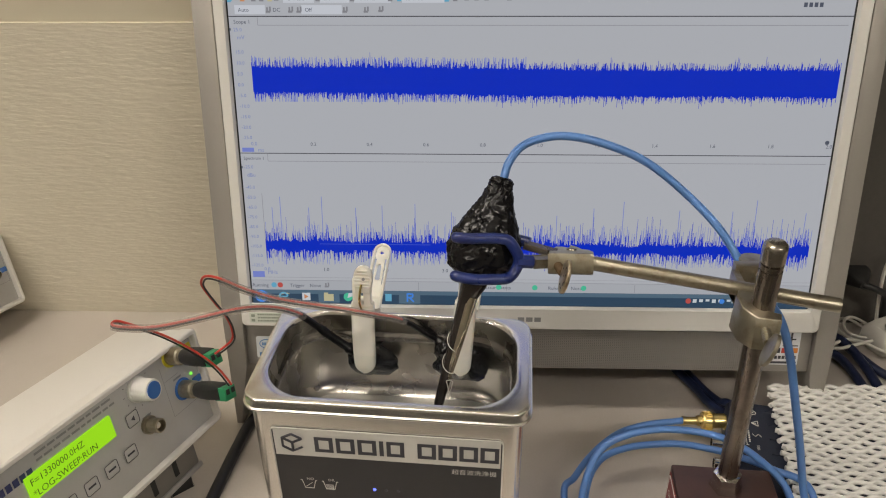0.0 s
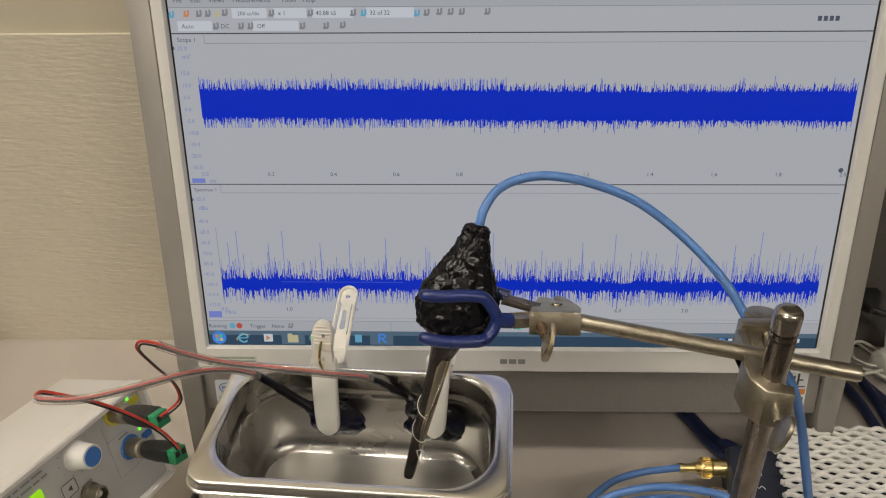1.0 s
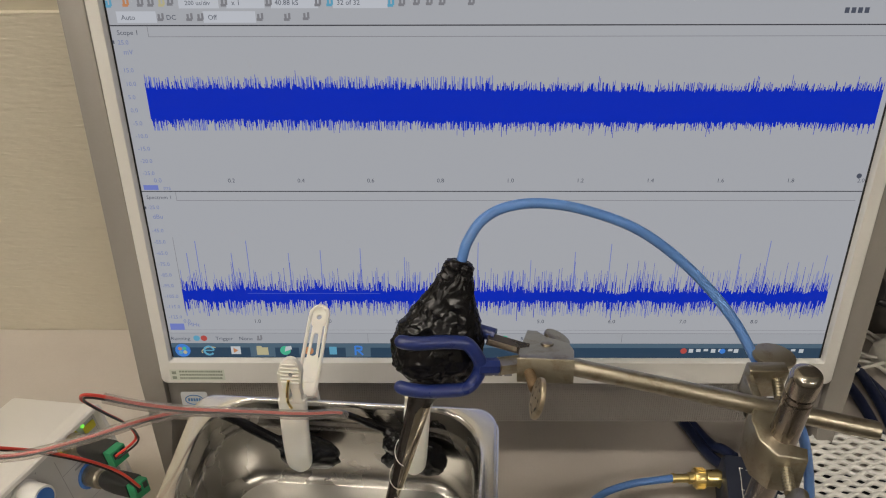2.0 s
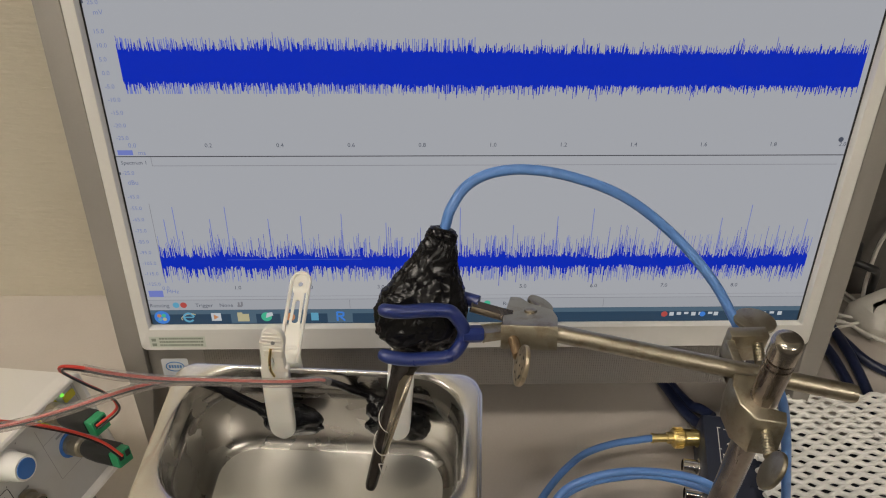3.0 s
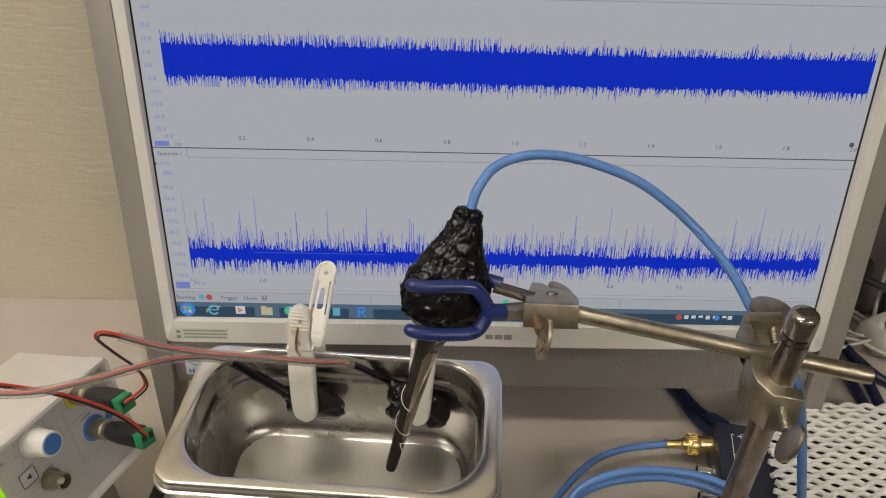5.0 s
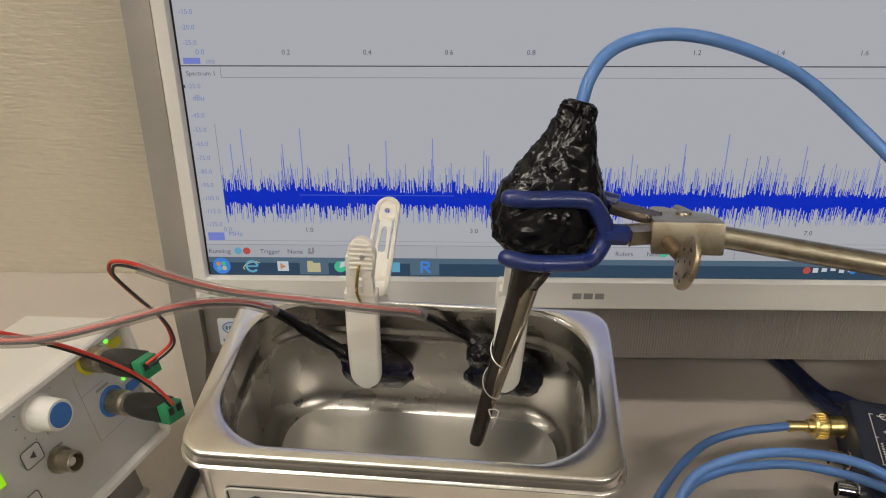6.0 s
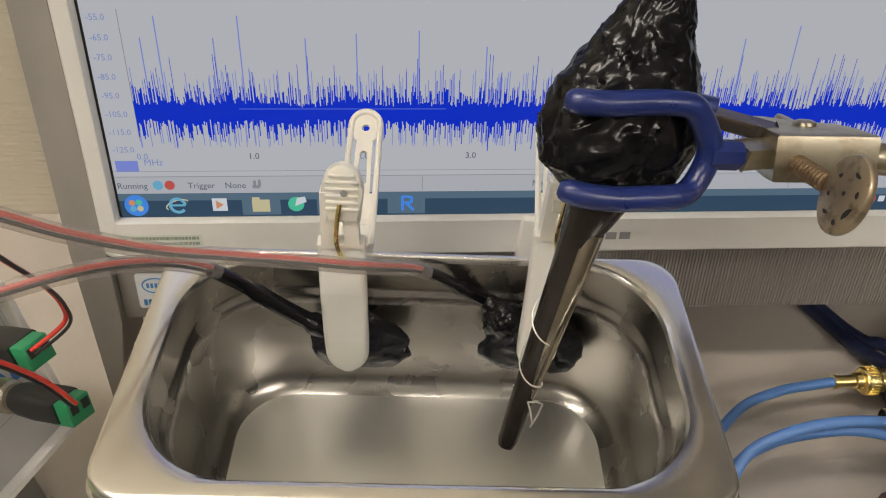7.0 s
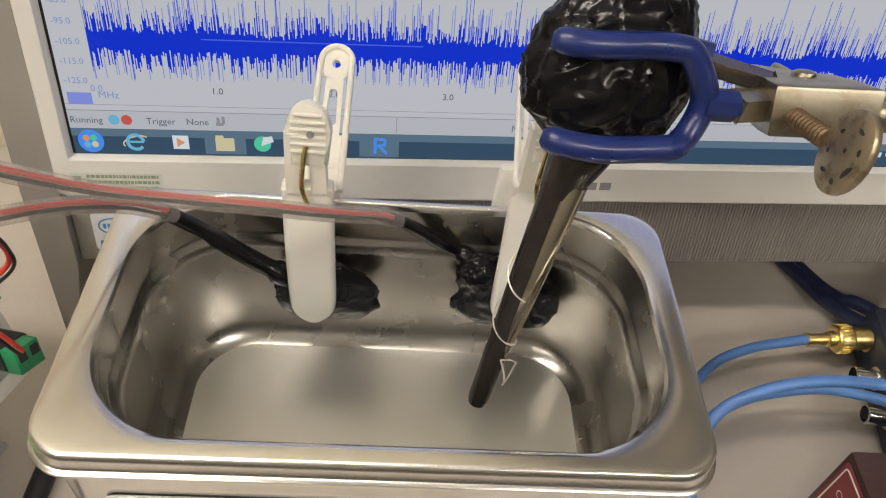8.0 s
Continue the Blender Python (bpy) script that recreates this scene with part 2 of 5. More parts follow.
def along(a, b, up=(0, 0, 1)):
    """A pose at a whose z runs to b."""
    a, b = Vector(a), Vector(b)
    q = (b - a).to_track_quat("Z", "Y")
    return Matrix.Translation(a) @ q.to_matrix().to_4x4()


def lathe(profile, seg=24, m=None, bm=None, squash=1.0):
    """Turns (radius, height) pairs round z."""
    bm = bm or bmesh.new()
    rings = []
    for r, z in profile:
        if r < 1e-7:
            rings.append([bm.verts.new((0, 0, z))])
        else:
            rings.append([bm.verts.new((r * math.cos(a), r * squash * math.sin(a), z)) for a in (2 * math.pi * k / seg for k in range(seg))])
    for a, b in zip(rings, rings[1:]):
        for k in range(seg):
            j = (k + 1) % seg
            if len(a) == 1 and len(b) > 1:
                bm.faces.new((a[0], b[k], b[j]))
            elif len(b) == 1 and len(a) > 1:
                bm.faces.new((a[k], a[j], b[0]))
            elif len(a) > 1:
                bm.faces.new((a[k], a[j], b[j], b[k]))
    for end in (rings[0], rings[-1]):
        if len(end) > 2:
            bm.faces.new(end)
    if m is not None:
        for ring in rings:
            for v in ring:
                v.co = m @ v.co
    return bm


def curve_path(points, steps=8, closed=False):
    """A smooth line through the points (Catmull-Rom)."""
    p = [Vector(q) for q in points]
    n = len(p)
    out = []
    for k in range(n if closed else n - 1):
        a, b, c, d = (p[(k - 1) % n], p[k], p[(k + 1) % n], p[(k + 2) % n]) if closed else (p[max(k - 1, 0)], p[k], p[k + 1], p[min(k + 2, n - 1)])
        for s in range(steps):
            t = s / steps
            out.append(0.5 * ((2 * b) + (c - a) * t + (2 * a - 5 * b + 4 * c - d) * t * t + (3 * b - a - 3 * c + d) * t ** 3))
    if not closed:
        out.append(p[-1])
    return out


def tube(points, radius, seg=10, bm=None, closed=False, caps=True, offset=None):
    """A round tube along points; radius may be a list. offset: (side, up) shift inside the moving frame."""
    bm = bm or bmesh.new()
    n = len(points)
    rad = radius if isinstance(radius, (list, tuple)) else [radius] * n
    tang = []
    for k in range(n):
        a = points[(k - 1) % n] if closed or k else points[0]
        b = points[(k + 1) % n] if closed or k < n - 1 else points[-1]
        tang.append((Vector(b) - Vector(a)).normalized())
    side = tang[0].cross(Vector((0, 0, 1)))
    side = side.normalized() if side.length > 0.1 else tang[0].cross(Vector((0, 1, 0))).normalized()
    rings = []
    for k in range(n):
        side = (side - tang[k] * side.dot(tang[k])).normalized()
        up = side.cross(tang[k])
        c = Vector(points[k])
        if offset:
            c = c + side * offset[0] + up * offset[1]
        rings.append([bm.verts.new(c + (side * math.cos(a) + up * math.sin(a)) * rad[k]) for a in (2 * math.pi * j / seg for j in range(seg))])
    pairs = list(zip(rings, rings[1:])) + ([(rings[-1], rings[0])] if closed else [])
    for a, b in pairs:
        for k in range(seg):
            j = (k + 1) % seg
            bm.faces.new((a[k], a[j], b[j], b[k]))
    if caps and not closed:
        bm.faces.new(rings[0])
        bm.faces.new(rings[-1])
    return bm


def rounded(w, d, r, n=8, cx=0.0, cy=0.0):
    """Corners of a rounded rectangle, counter-clockwise."""
    out = []
    for sx, sy, a0 in ((1, 1, 0), (-1, 1, 90), (-1, -1, 180), (1, -1, 270)):
        for k in range(n + 1):
            a = radians(a0 + 90 * k / n)
            out.append((cx + sx * (w / 2 - r) + r * math.cos(a), cy + sy * (d / 2 - r) + r * math.sin(a)))
    return out


def loft(loops, bm=None, cap0=True, cap1=True):
    bm = bm or bmesh.new()
    rings = [[bm.verts.new(q) for q in loop] for loop in loops]
    n = len(rings[0])
    for a, b in zip(rings, rings[1:]):
        for k in range(n):
            j = (k + 1) % n
            bm.faces.new((a[k], a[j], b[j], b[k]))
    if cap0:
        bm.faces.new(rings[0])
    if cap1:
        bm.faces.new(rings[-1])
    return bm


def plate(points, z0, z1, bevel=0.0, bm=None, m=None, seg=2):
    """A flat outline (x, y) made z0 to z1 thick."""
    bm = bm or bmesh.new()
    lo = [bm.verts.new((x, y, z0)) for x, y in points]
    hi = [bm.verts.new((x, y, z1)) for x, y in points]
    n = len(points)
    faces = [bm.faces.new(lo), bm.faces.new(hi)]
    for k in range(n):
        bm.faces.new((lo[k], lo[(k + 1) % n], hi[(k + 1) % n], hi[k]))
    if bevel:
        es = [e for f in faces for e in f.edges]
        bmesh.ops.bevel(bm, geom=es, offset=bevel, segments=seg, affect="EDGES", profile=0.5)
    elif m is not None:
        pass
    if m is not None:
        bmesh.ops.transform(bm, matrix=m, verts=bm.verts)
    return bm


def flat(x0, x1, y0, y1, z, bm=None):
    bm = bm or bmesh.new()
    bm.faces.new([bm.verts.new(q) for q in ((x0, y0, z), (x1, y0, z), (x1, y1, z), (x0, y1, z))])
    return bm


def letters(items, bm=None, thick=0.0):
    """Joined lettering from (text, x, y, z, size) in the xy plane; centred on x when size is negative."""
    bm = bm or bmesh.new()
    for text, x, y, z, size in items:
        cu = bpy.data.curves.new("lettering", "FONT")
        cu.body, cu.size, cu.resolution_u = text, abs(size), 2
        cu.extrude = thick
        if size < 0:
            cu.align_x = "CENTER"
        tmp = bpy.data.objects.new("lettering", cu)
        me = bpy.data.meshes.new_from_object(tmp)
        me.transform(Matrix.Translation((x, y, z)))
        bm.from_mesh(me)
        bpy.data.objects.remove(tmp)
        bpy.data.meshes.remove(me)
        bpy.data.curves.remove(cu)
    return bm


# ---------------------------------------------------------------- room
WALL_Y = 0.1375
tagged(obj("desk", box(-1.1, 1.3, -0.31, WALL_Y, -0.03, 0.0, 0.003), M["desk"]), "light grey-beige laminate desk top", "desk", kind="structure")
tagged(obj("wall_north", box(-2.2, 2.6, WALL_Y, WALL_Y + 0.1, -0.75, 0.298), M["wall"]), "cream woven wallpaper on a low partition wall", "wall", kind="structure")
tagged(obj("wall_upper", box(-2.2, 2.6, WALL_Y + 0.004, WALL_Y + 0.1, 0.298, 1.9), M["band"]), "plain olive-beige panel above the wallpaper", "wall", kind="structure")
# much darker sheet over the wallpaper from x 0.30 to the right
tagged(obj("wall_panel", box(0.30, 2.6, WALL_Y - 0.006, WALL_Y - 0.0005, 0.0005, 1.2), M["taupe"]), "dark taupe sheet against the wall", "wall", kind="structure")
# Unseen walls added to close the room, dark so the steel reflects dark.
tagged(obj("wall_south", box(-2.2, 2.6, -2.6, -2.5, -0.75, 1.9), M["room"]), "unseen plain room wall, toned dark for the steel's reflections", "wall", kind="structure")
tagged(obj("wall_west", box(-2.3, -2.2, -2.6, WALL_Y + 0.1, -0.75, 1.9), M["room"]), "unseen plain room wall, toned dark for the steel's reflections", "wall", kind="structure")
tagged(obj("wall_east", box(2.6, 2.7, -2.6, WALL_Y + 0.1, -0.75, 1.9), M["room"]), "unseen plain room wall, toned dark for the steel's reflections", "wall", kind="structure")
tagged(obj("floor", box(-2.3, 2.7, -2.6, WALL_Y + 0.1, -0.85, -0.75), M["floor"]), "dark grey office floor", "floor", kind="structure")
tagged(obj("ceiling", box(-2.3, 2.7, -2.6, WALL_Y + 0.1, 1.9, 2.0), M["ceiling"]), "white ceiling board", "ceiling", kind="structure")
# Unseen lights: first one over the desk, back two added to brighten it.
for lx, ly in ((-0.55, -0.48), (-1.30, -1.75), (1.25, -1.75)):
    lamp = thing("unseen_ceiling_light", "unseen white ceiling light with two glowing tubes, added to light the desk", "ceiling light", pose(lx, ly, 1.9), "ceiling lights")
    part("housing", box(-0.62, 0.62, -0.11, 0.11, -0.03, -0.001, 0.004), M["ceiling"], lamp)
    for dy in (-0.05, 0.05):
        part("tube", lathe([(0.0, -0.6), (0.016, -0.6), (0.016, 0.6), (0.0, 0.6)], 12, pose(0, dy, -0.048) @ pose(0, 0, 0, 0, 90, 0)), M["lamp"], lamp, "glowing fluorescent tube")

# ---------------------------------------------------------------- computer with its display
TILT = 12.6
SCREEN_W, SCREEN_H = 0.4418, 0.250
MON = pose(0, 0, 0.112, 90 - TILT, 0, 0)  # x along the screen, y up it, z out of it
rnd = random.Random(4)


def frame_ring(x0, x1, y0, y1, a0, a1, b0, b1, z0, z1, r=0.004, inner_drop=0.0):
    """A rectangular ring: outside x0..y1, opening a0..b1."""
    out = rounded(x1 - x0, y1 - y0, r, 4, (x0 + x1) / 2, (y0 + y1) / 2)
    inn = rounded(a1 - a0, b1 - b0, 0.0008, 4, (a0 + a1) / 2, (b0 + b1) / 2)
    sm = rounded(x1 - x0 - 0.002, y1 - y0 - 0.002, r, 4, (x0 + x1) / 2, (y0 + y1) / 2)
    im = rounded(a1 - a0 + 0.0016, b1 - b0 + 0.0016, 0.0012, 4, (a0 + a1) / 2, (b0 + b1) / 2)
    lift = lambda pts, z: [(x, y, z) for x, y in pts]  # noqa: E731
    bm = loft([lift(out, z0), lift(out, z1 - 0.001), lift(sm, z1), lift(im, z1), lift(inn, z1 - 0.0012), lift(inn, z0), lift(out, z0)], cap0=False, cap1=False)
    bmesh.ops.remove_doubles(bm, verts=bm.verts, dist=1e-6)
    return bm


computer = thing("desktop_computer", "silver-grey all-in-one computer with a white bezel showing blue signal traces", "computer", MON)
part("bezel", frame_ring(-0.0082, 0.4522, -0.0207, 0.2640, 0.0000, 0.4432, -0.0024, 0.2522, -0.006, 0.004), M["white"], computer, "white glossy plastic bezel")
# grey outer frame: upright side strips that run down into tapered feet
for side, (xi, xo, xf) in {"l": (-0.0086, -0.0245, -0.0200), "r": (0.4526, 0.4680, 0.4635)}.items():
    out = [(xi, 0.275), (xi, -0.0585), (xi + (xf - xi) * 0.62, -0.113), (xf + (xo - xf) * 0.3, -0.113), (xo, -0.02), (xo, 0.275)]
    bm = plate(out if side == "l" else out[::-1], -0.034, 0.0015, 0.0015)
    part("side_frame", bm, M["grey"], computer, "silver-grey side frame running down into a foot")
part("top_frame", box(-0.0086, 0.4526, 0.2642, 0.275, -0.03, 0.0015, 0.0012), M["grey"], computer)
part("lower_panel", box(-0.0084, 0.4524, -0.0588, -0.0210, -0.030, -0.0035, 0.0012), M["grey"], computer, "silver-grey lower panel")
part("back_shell", loft([[(x, y, z) for x, y in rounded(w, h, 0.02, 5, 0.2225, cy)] for w, h, cy, z in ((0.46, 0.325, 0.106, -0.0345), (0.44, 0.30, 0.112, -0.06), (0.34, 0.22, 0.12, -0.085))]), M["grey"], computer)
# speaker grille: closely set upright wires on a dark cloth
grille = part("speaker_grille", box(0.030, 0.405, -0.0578, -0.0222, -0.004, -0.0028), M["dark"], computer, "ribbed grey speaker grille")
bm = bmesh.new()
for k in range(232):
    x = 0.0305 + k * 0.374 / 231
    box(x, x + 0.00095, -0.0574, -0.0226, -0.0028, -0.0017, bm=bm)
for k in range(24):
    y = -0.0573 + k * 0.0342 / 23
    box(0.0303, 0.4047, y, y + 0.0007, -0.0028, -0.0022, bm=bm)
part("grille_wire", bm, M["grille"], grille)["kind"] = "stuff"
part("stand_neck", box(0.16, 0.28, -0.085, 0.02, -0.105, -0.085, 0.006), M["grey"], computer, "grey support behind the display")

# brand mark as plain shapes, bezel note, stickers
bm = bmesh.new()
for x in (0.2145, 0.2211, 0.2277):
    flat(x, x + 0.0052, -0.0138, -0.0100, 0.00415, bm)
part("brand_mark", bm, M["faint"], computer, "grey brand mark as plain bars")
bm = flat(-0.0014, 0.0361, -0.0176, -0.0088, 0.00415)
part("note_film", bm, material("pale_note_film", (0.62, 0.66, 0.58), 0.5, vary=0.03, scale=300), computer, "pale note film with small unreadable print")
bm = bmesh.new()
for row in range(3):
    x = 0.0052
    while x < 0.0345:
        w = rnd.uniform(0.0006, 0.002)
        flat(x, x + w, -0.0165 + row * 0.0027, -0.0165 + row * 0.0027 + 0.0015, 0.0043, bm)
        x += w + 0.0003
for y in (-0.0166, -0.0126):
    flat(0.0000, 0.0030, y, y + 0.0024, 0.0043, bm)
part("note_print", bm, material("green_grey_print", (0.26, 0.30, 0.24), 0.6, vary=0.05), computer)
bm = plate(rounded(0.0185, 0.0192, 0.0015, 3, 0.0093, -0.0428), -0.0035, -0.0030)
sticker = part("processor_sticker", bm, M["sticker"], computer, "white and blue processor sticker")
ring = bmesh.new()
tube([Vector((0.0091 + 0.0062 * math.cos(a), -0.0398 + 0.0040 * math.sin(a), -0.00285)) for a in (2 * math.pi * k / 24 for k in range(24))], 0.00035, 6, ring, closed=True)
for k in range(5):
    flat(0.0048 + k * 0.0019, 0.0061 + k * 0.0019, -0.0411, -0.0385, -0.00285, ring)
for k in range(6):
    flat(0.0023 + k * 0.0023, 0.0040 + k * 0.0023, -0.0509, -0.0475, -0.00285, ring)
part("sticker_print", ring, M["stickerblue"], sticker, smooth=False)
bm = flat(0.4135, 0.4425, -0.0520, -0.0215, -0.0028)
info = part("spec_sticker", bm, M["sticker"], computer, "white sticker with black print and red and orange bars")
bm = bmesh.new()
for x0, x1, y0, y1 in ((0.4290, 0.4302, -0.034, -0.0235), (0.4315, 0.4330, -0.034, -0.026), (0.4345, 0.4360, -0.034, -0.0235), (0.4360, 0.4390, -0.030, -0.0288), (0.4290, 0.4410, -0.0355, -0.0345), (0.4145, 0.4275, -0.0415, -0.0370), (0.4145, 0.4415, -0.0510, -0.0490)):
    flat(x0, x1, y0, y1, -0.00265, bm)
for k in range(9):
    flat(0.4145 + k * 0.003, 0.4168 + k * 0.003, -0.0468, -0.0440, -0.00265, bm)
part("sticker_print", bm, M["print"], info)
bm = flat(0.4285, 0.4345, -0.0415, -0.0370, -0.00265)
part("sticker_bar", bm, M["red"], info)
part("sticker_bar", flat(0.4350, 0.4415, -0.0415, -0.0370, -0.00265), material("orange_print", (0.6, 0.2, 0.03), 0.5), info)

# the display
screen = part("screen", box(0.0, 0.4432, -0.0024, 0.2522, -0.004, -0.0012), M["dark"], computer, "glowing screen with a time trace above a spectrum")
Z0 = -0.0010
DIVIDER, TOOLS = 0.1203, 0.2193


def shown(name, bm, mat, label=""):
    for v in bm.verts:
        v.co.x = min(max(v.co.x, 0.0012), SCREEN_W)
        if v.co.y < 0.0226:  # status and task bars
            v.co.y -= 0.0022
    ob = part(name, bm, mat, screen, label, smooth=False)
    if name in ("time_trace", "spectrum_trace", "faded_trace", "spectrum_peak", "screen_text", "axis_scale", "axis_box", "marker", "tool_icon", "input_field", "tray_icon"):
        ob["kind"] = "stuff"
    return ob


shown("backdrop", flat(0.0, SCREEN_W, 0.0116, SCREEN_H, Z0), M["s_bg"], "pale grey program window")
shown("menu_bar", flat(0.0, SCREEN_W, 0.2352, SCREEN_H, Z0 + 0.0001), M["s_tool"])
shown("title_bar", flat(0.0, SCREEN_W, 0.2447, SCREEN_H, Z0 + 0.0002), M["s_taskhi"])
shown("status_bar", flat(0.0, SCREEN_W, 0.0118, 0.0196, Z0 + 0.0001), M["s_tool"])
shown("taskbar", flat(0.0, SCREEN_W, 0.0, 0.0116, Z0 + 0.0001), M["s_task"], "blue-grey taskbar")
shown("taskbar_gleam", flat(0.0, SCREEN_W, 0.0082, 0.0116, Z0 + 0.0002), M["s_taskhi"])
bm = bmesh.new()
flat(0.0, SCREEN_W, DIVIDER - 0.0003, DIVIDER + 0.0003, Z0 + 0.0002, bm)
flat(0.0, SCREEN_W, TOOLS - 0.0003, TOOLS + 0.0004, Z0 + 0.0002, bm)
flat(0.0, 0.0005, 0.012, TOOLS, Z0 + 0.0002, bm)
shown("window_line", bm, M["s_line"])
bm = bmesh.new()
for y in (DIVIDER - 0.0062, TOOLS - 0.0062):
    flat(0.0220, SCREEN_W - 0.003, y, y + 0.0003, Z0 + 0.0002, bm)
    flat(0.0218, 0.0221, y, y + 0.0058, Z0 + 0.0002, bm)
flat(0.0, SCREEN_W, 0.0196, 0.0199, Z0 + 0.0002, bm)
flat(0.0, SCREEN_W, 0.0222, 0.0224, Z0 + 0.0002, bm)
flat(0.0, SCREEN_W, 0.2350, 0.2353, Z0 + 0.0002, bm)
for x in (0.135, 0.205, 0.306):
    flat(x, x + 0.0003, 0.0124, 0.0192, Z0 + 0.0002, bm)
flat(0.0150, 0.0153, 0.034, 0.089, Z0 + 0.0002, bm)
shown("thin_line", bm, M["s_thin"])


def band(x0, x1, n, low, high, r, seed, spikes=0.0, spike_every=12):
    """A dense signal trace: a solid middle with ragged strokes above and below it."""
    q = random.Random(seed)
    bm = bmesh.new()
    step = (x1 - x0) / n
    for k in range(n):
        x = x0 + k * step
        lo, hi = low(k / n), high(k / n)
        a = lo - q.random() ** 2 * r * 1.0 + q.random() * r * 0.25
        b = hi + q.random() ** 2 * r * 1.0 - q.random() * r * 0.25
        flat(x, x + step * 1.02, a, b, Z0 + 0.0003, bm)
        if q.random() < 0.16:
            cut = q.uniform(0.25, 0.9) * r
            if q.random() < 0.5:
                flat(x, x + step * 0.8, b, b + cut, Z0 + 0.0003, bm)
            else:
                flat(x, x + step * 0.8, a - cut, a, Z0 + 0.0003, bm)
        if spikes and q.random() < 1.0 / spike_every:
            flat(x, x + step * 0.55, hi, hi + spikes * (0.2 + 0.7 * q.random() ** 2), Z0 + 0.0003, bm)
    return bm


W1, W2 = (0.0150, 0.4385), (0.0152, 0.4365)
shown("time_trace", band(*W1, 1150, lambda s: 0.1650 - 0.0030 * s + 0.0004 * math.sin(9 * s), lambda s: 0.1845 - 0.0018 * s + 0.0005 * math.sin(7 * s), 0.0055, 1), M["s_wave"], "broad blue time trace")
shown("spectrum_trace", band(*W2, 980, lambda s: 0.0419 - 0.001 * s + 0.0012 * noise.noise((s * 30, 0, 0)), lambda s: 0.0520 - 0.002 * s + 0.0022 * noise.noise((s * 26, 4, 0)), 0.0085, 2, 0.0240, 6), M["s_wave"], "ragged blue spectrum trace")
q = random.Random(8)
bm = bmesh.new()
for k in range(300):
    x = q.uniform(*W2)
    flat(x, x + 0.0003, 0.034 - q.random() * 0.003, 0.042, Z0 + 0.00025, bm)
    flat(x + 0.0004, x + 0.0007, 0.052, 0.058 + q.random() * 0.008, Z0 + 0.00025, bm)
for k in range(150):
    x = q.uniform(W1[0], W1[0] + 0.2)
    flat(x, x + 0.0005, 0.1590, 0.169, Z0 + 0.00025, bm)
    flat(x, x + 0.0005, 0.183, 0.1895 + q.random() * 0.002, Z0 + 0.00025, bm)
shown("faded_trace", bm, M["s_pale"])
bm = bmesh.new()
for k, (x, h) in enumerate(((0.022, 0.078), (0.0285, 0.0865), (0.0608, 0.0868), (0.0505, 0.078), (0.0870, 0.078), (0.1075, 0.0800), (0.1330, 0.0815), (0.1610, 0.075), (0.2080, 0.0855), (0.2420, 0.073), (0.2700, 0.079), (0.2925, 0.0845), (0.3350, 0.078), (0.3750, 0.0775), (0.3925, 0.0868), (0.4130, 0.072), (0.4300, 0.0765))):
    flat(x, x + 0.0005, 0.05, h, Z0 + 0.00028, bm)
shown("spectrum_peak", bm, M["s_pale"])
bm = flat(0.058, 0.145, 0.0482, 0.0487, Z0 + 0.00036)
shown("trace_gleam", bm, M["s_gleam"])

z = Z0 + 0.0004
num = [("%.1f" % (0.2 * k), 0.0150 + k * 0.0424, 0.1262, z, -0.0037) for k in range(1, 11)]
num += [("%.1f" % k, 0.0148 + k * 0.0472, 0.0258, z, -0.0040) for k in range(1, 9)]
txt = letters(num)
letters([("File", 0.0047, 0.2382, z, 0.0042), ("Edit", 0.0158, 0.2382, z, 0.0042), ("Views", 0.0272, 0.2382, z, 0.0042), ("Measurements", 0.0425, 0.2382, z, 0.0040), ("Tools", 0.0728, 0.2382, z, 0.0042), ("Help", 0.0865, 0.2382, z, 0.0042),
         ("200 us/div", 0.0448, 0.2303, z, 0.0034), ("x 1", 0.0705, 0.2303, z, 0.0038), ("40.88 kS", 0.0942, 0.2303, z, 0.0038), ("32 of 32", 0.1282, 0.2303, z, 0.0038),
         ("Auto", 0.0085, 0.2225, z, 0.0038), ("DC", 0.0335, 0.2225, z, 0.0038), ("Off", 0.0565, 0.2225, z, 0.0038), ("Scope 1", 0.0045, 0.2143, z, 0.0038), ("Spectrum 1", 0.0035, 0.1153, z, 0.0034),
         ("Running", 0.0018, 0.0142, z, 0.0040), ("Trigger", 0.0320, 0.0142, z, 0.0040), ("None", 0.0480, 0.0142, z, 0.0040), ("Measurements", 0.1850, 0.0142, z, 0.0040), ("Rulers", 0.2380, 0.0142, z, 0.0040), ("Notes", 0.2560, 0.0142, z, 0.0040)], txt)
shown("screen_text", txt, M["s_txt"], "small dark program text")
ax = []
for k, v in enumerate((25, 20, 15, 10, 5, 0, -5, -10, -15, -20, -25)):
    if v != 20:
        ax.append(("%.1f" % v, 0.0040, 0.2090 - k * 0.0078, z, 0.0036))
for k, v in enumerate((-25, -35, -45, -55, -65, -75, -85, -95, -105, -115, -125)):
    if v != -35:
        ax.append(("%.1f" % v, 0.0030, 0.1085 - k * 0.00794, z, 0.0036))
ax += [("mV", 0.0062, 0.2035, z, 0.004), ("dBu", 0.0050, 0.1020, z, 0.0042), ("0.0", 0.0100, 0.1262, z, 0.004), ("0.0", 0.0125, 0.0258, z, 0.004), ("ms", 0.0150, 0.1215, z, 0.004), ("MHz", 0.0150, 0.0230, z, 0.0042)]
shown("axis_scale", letters(ax), M["s_num"], "pale blue axis numbers")
bm = bmesh.new()
flat(0.0030, 0.0120, 0.1213, 0.1245, z, bm)
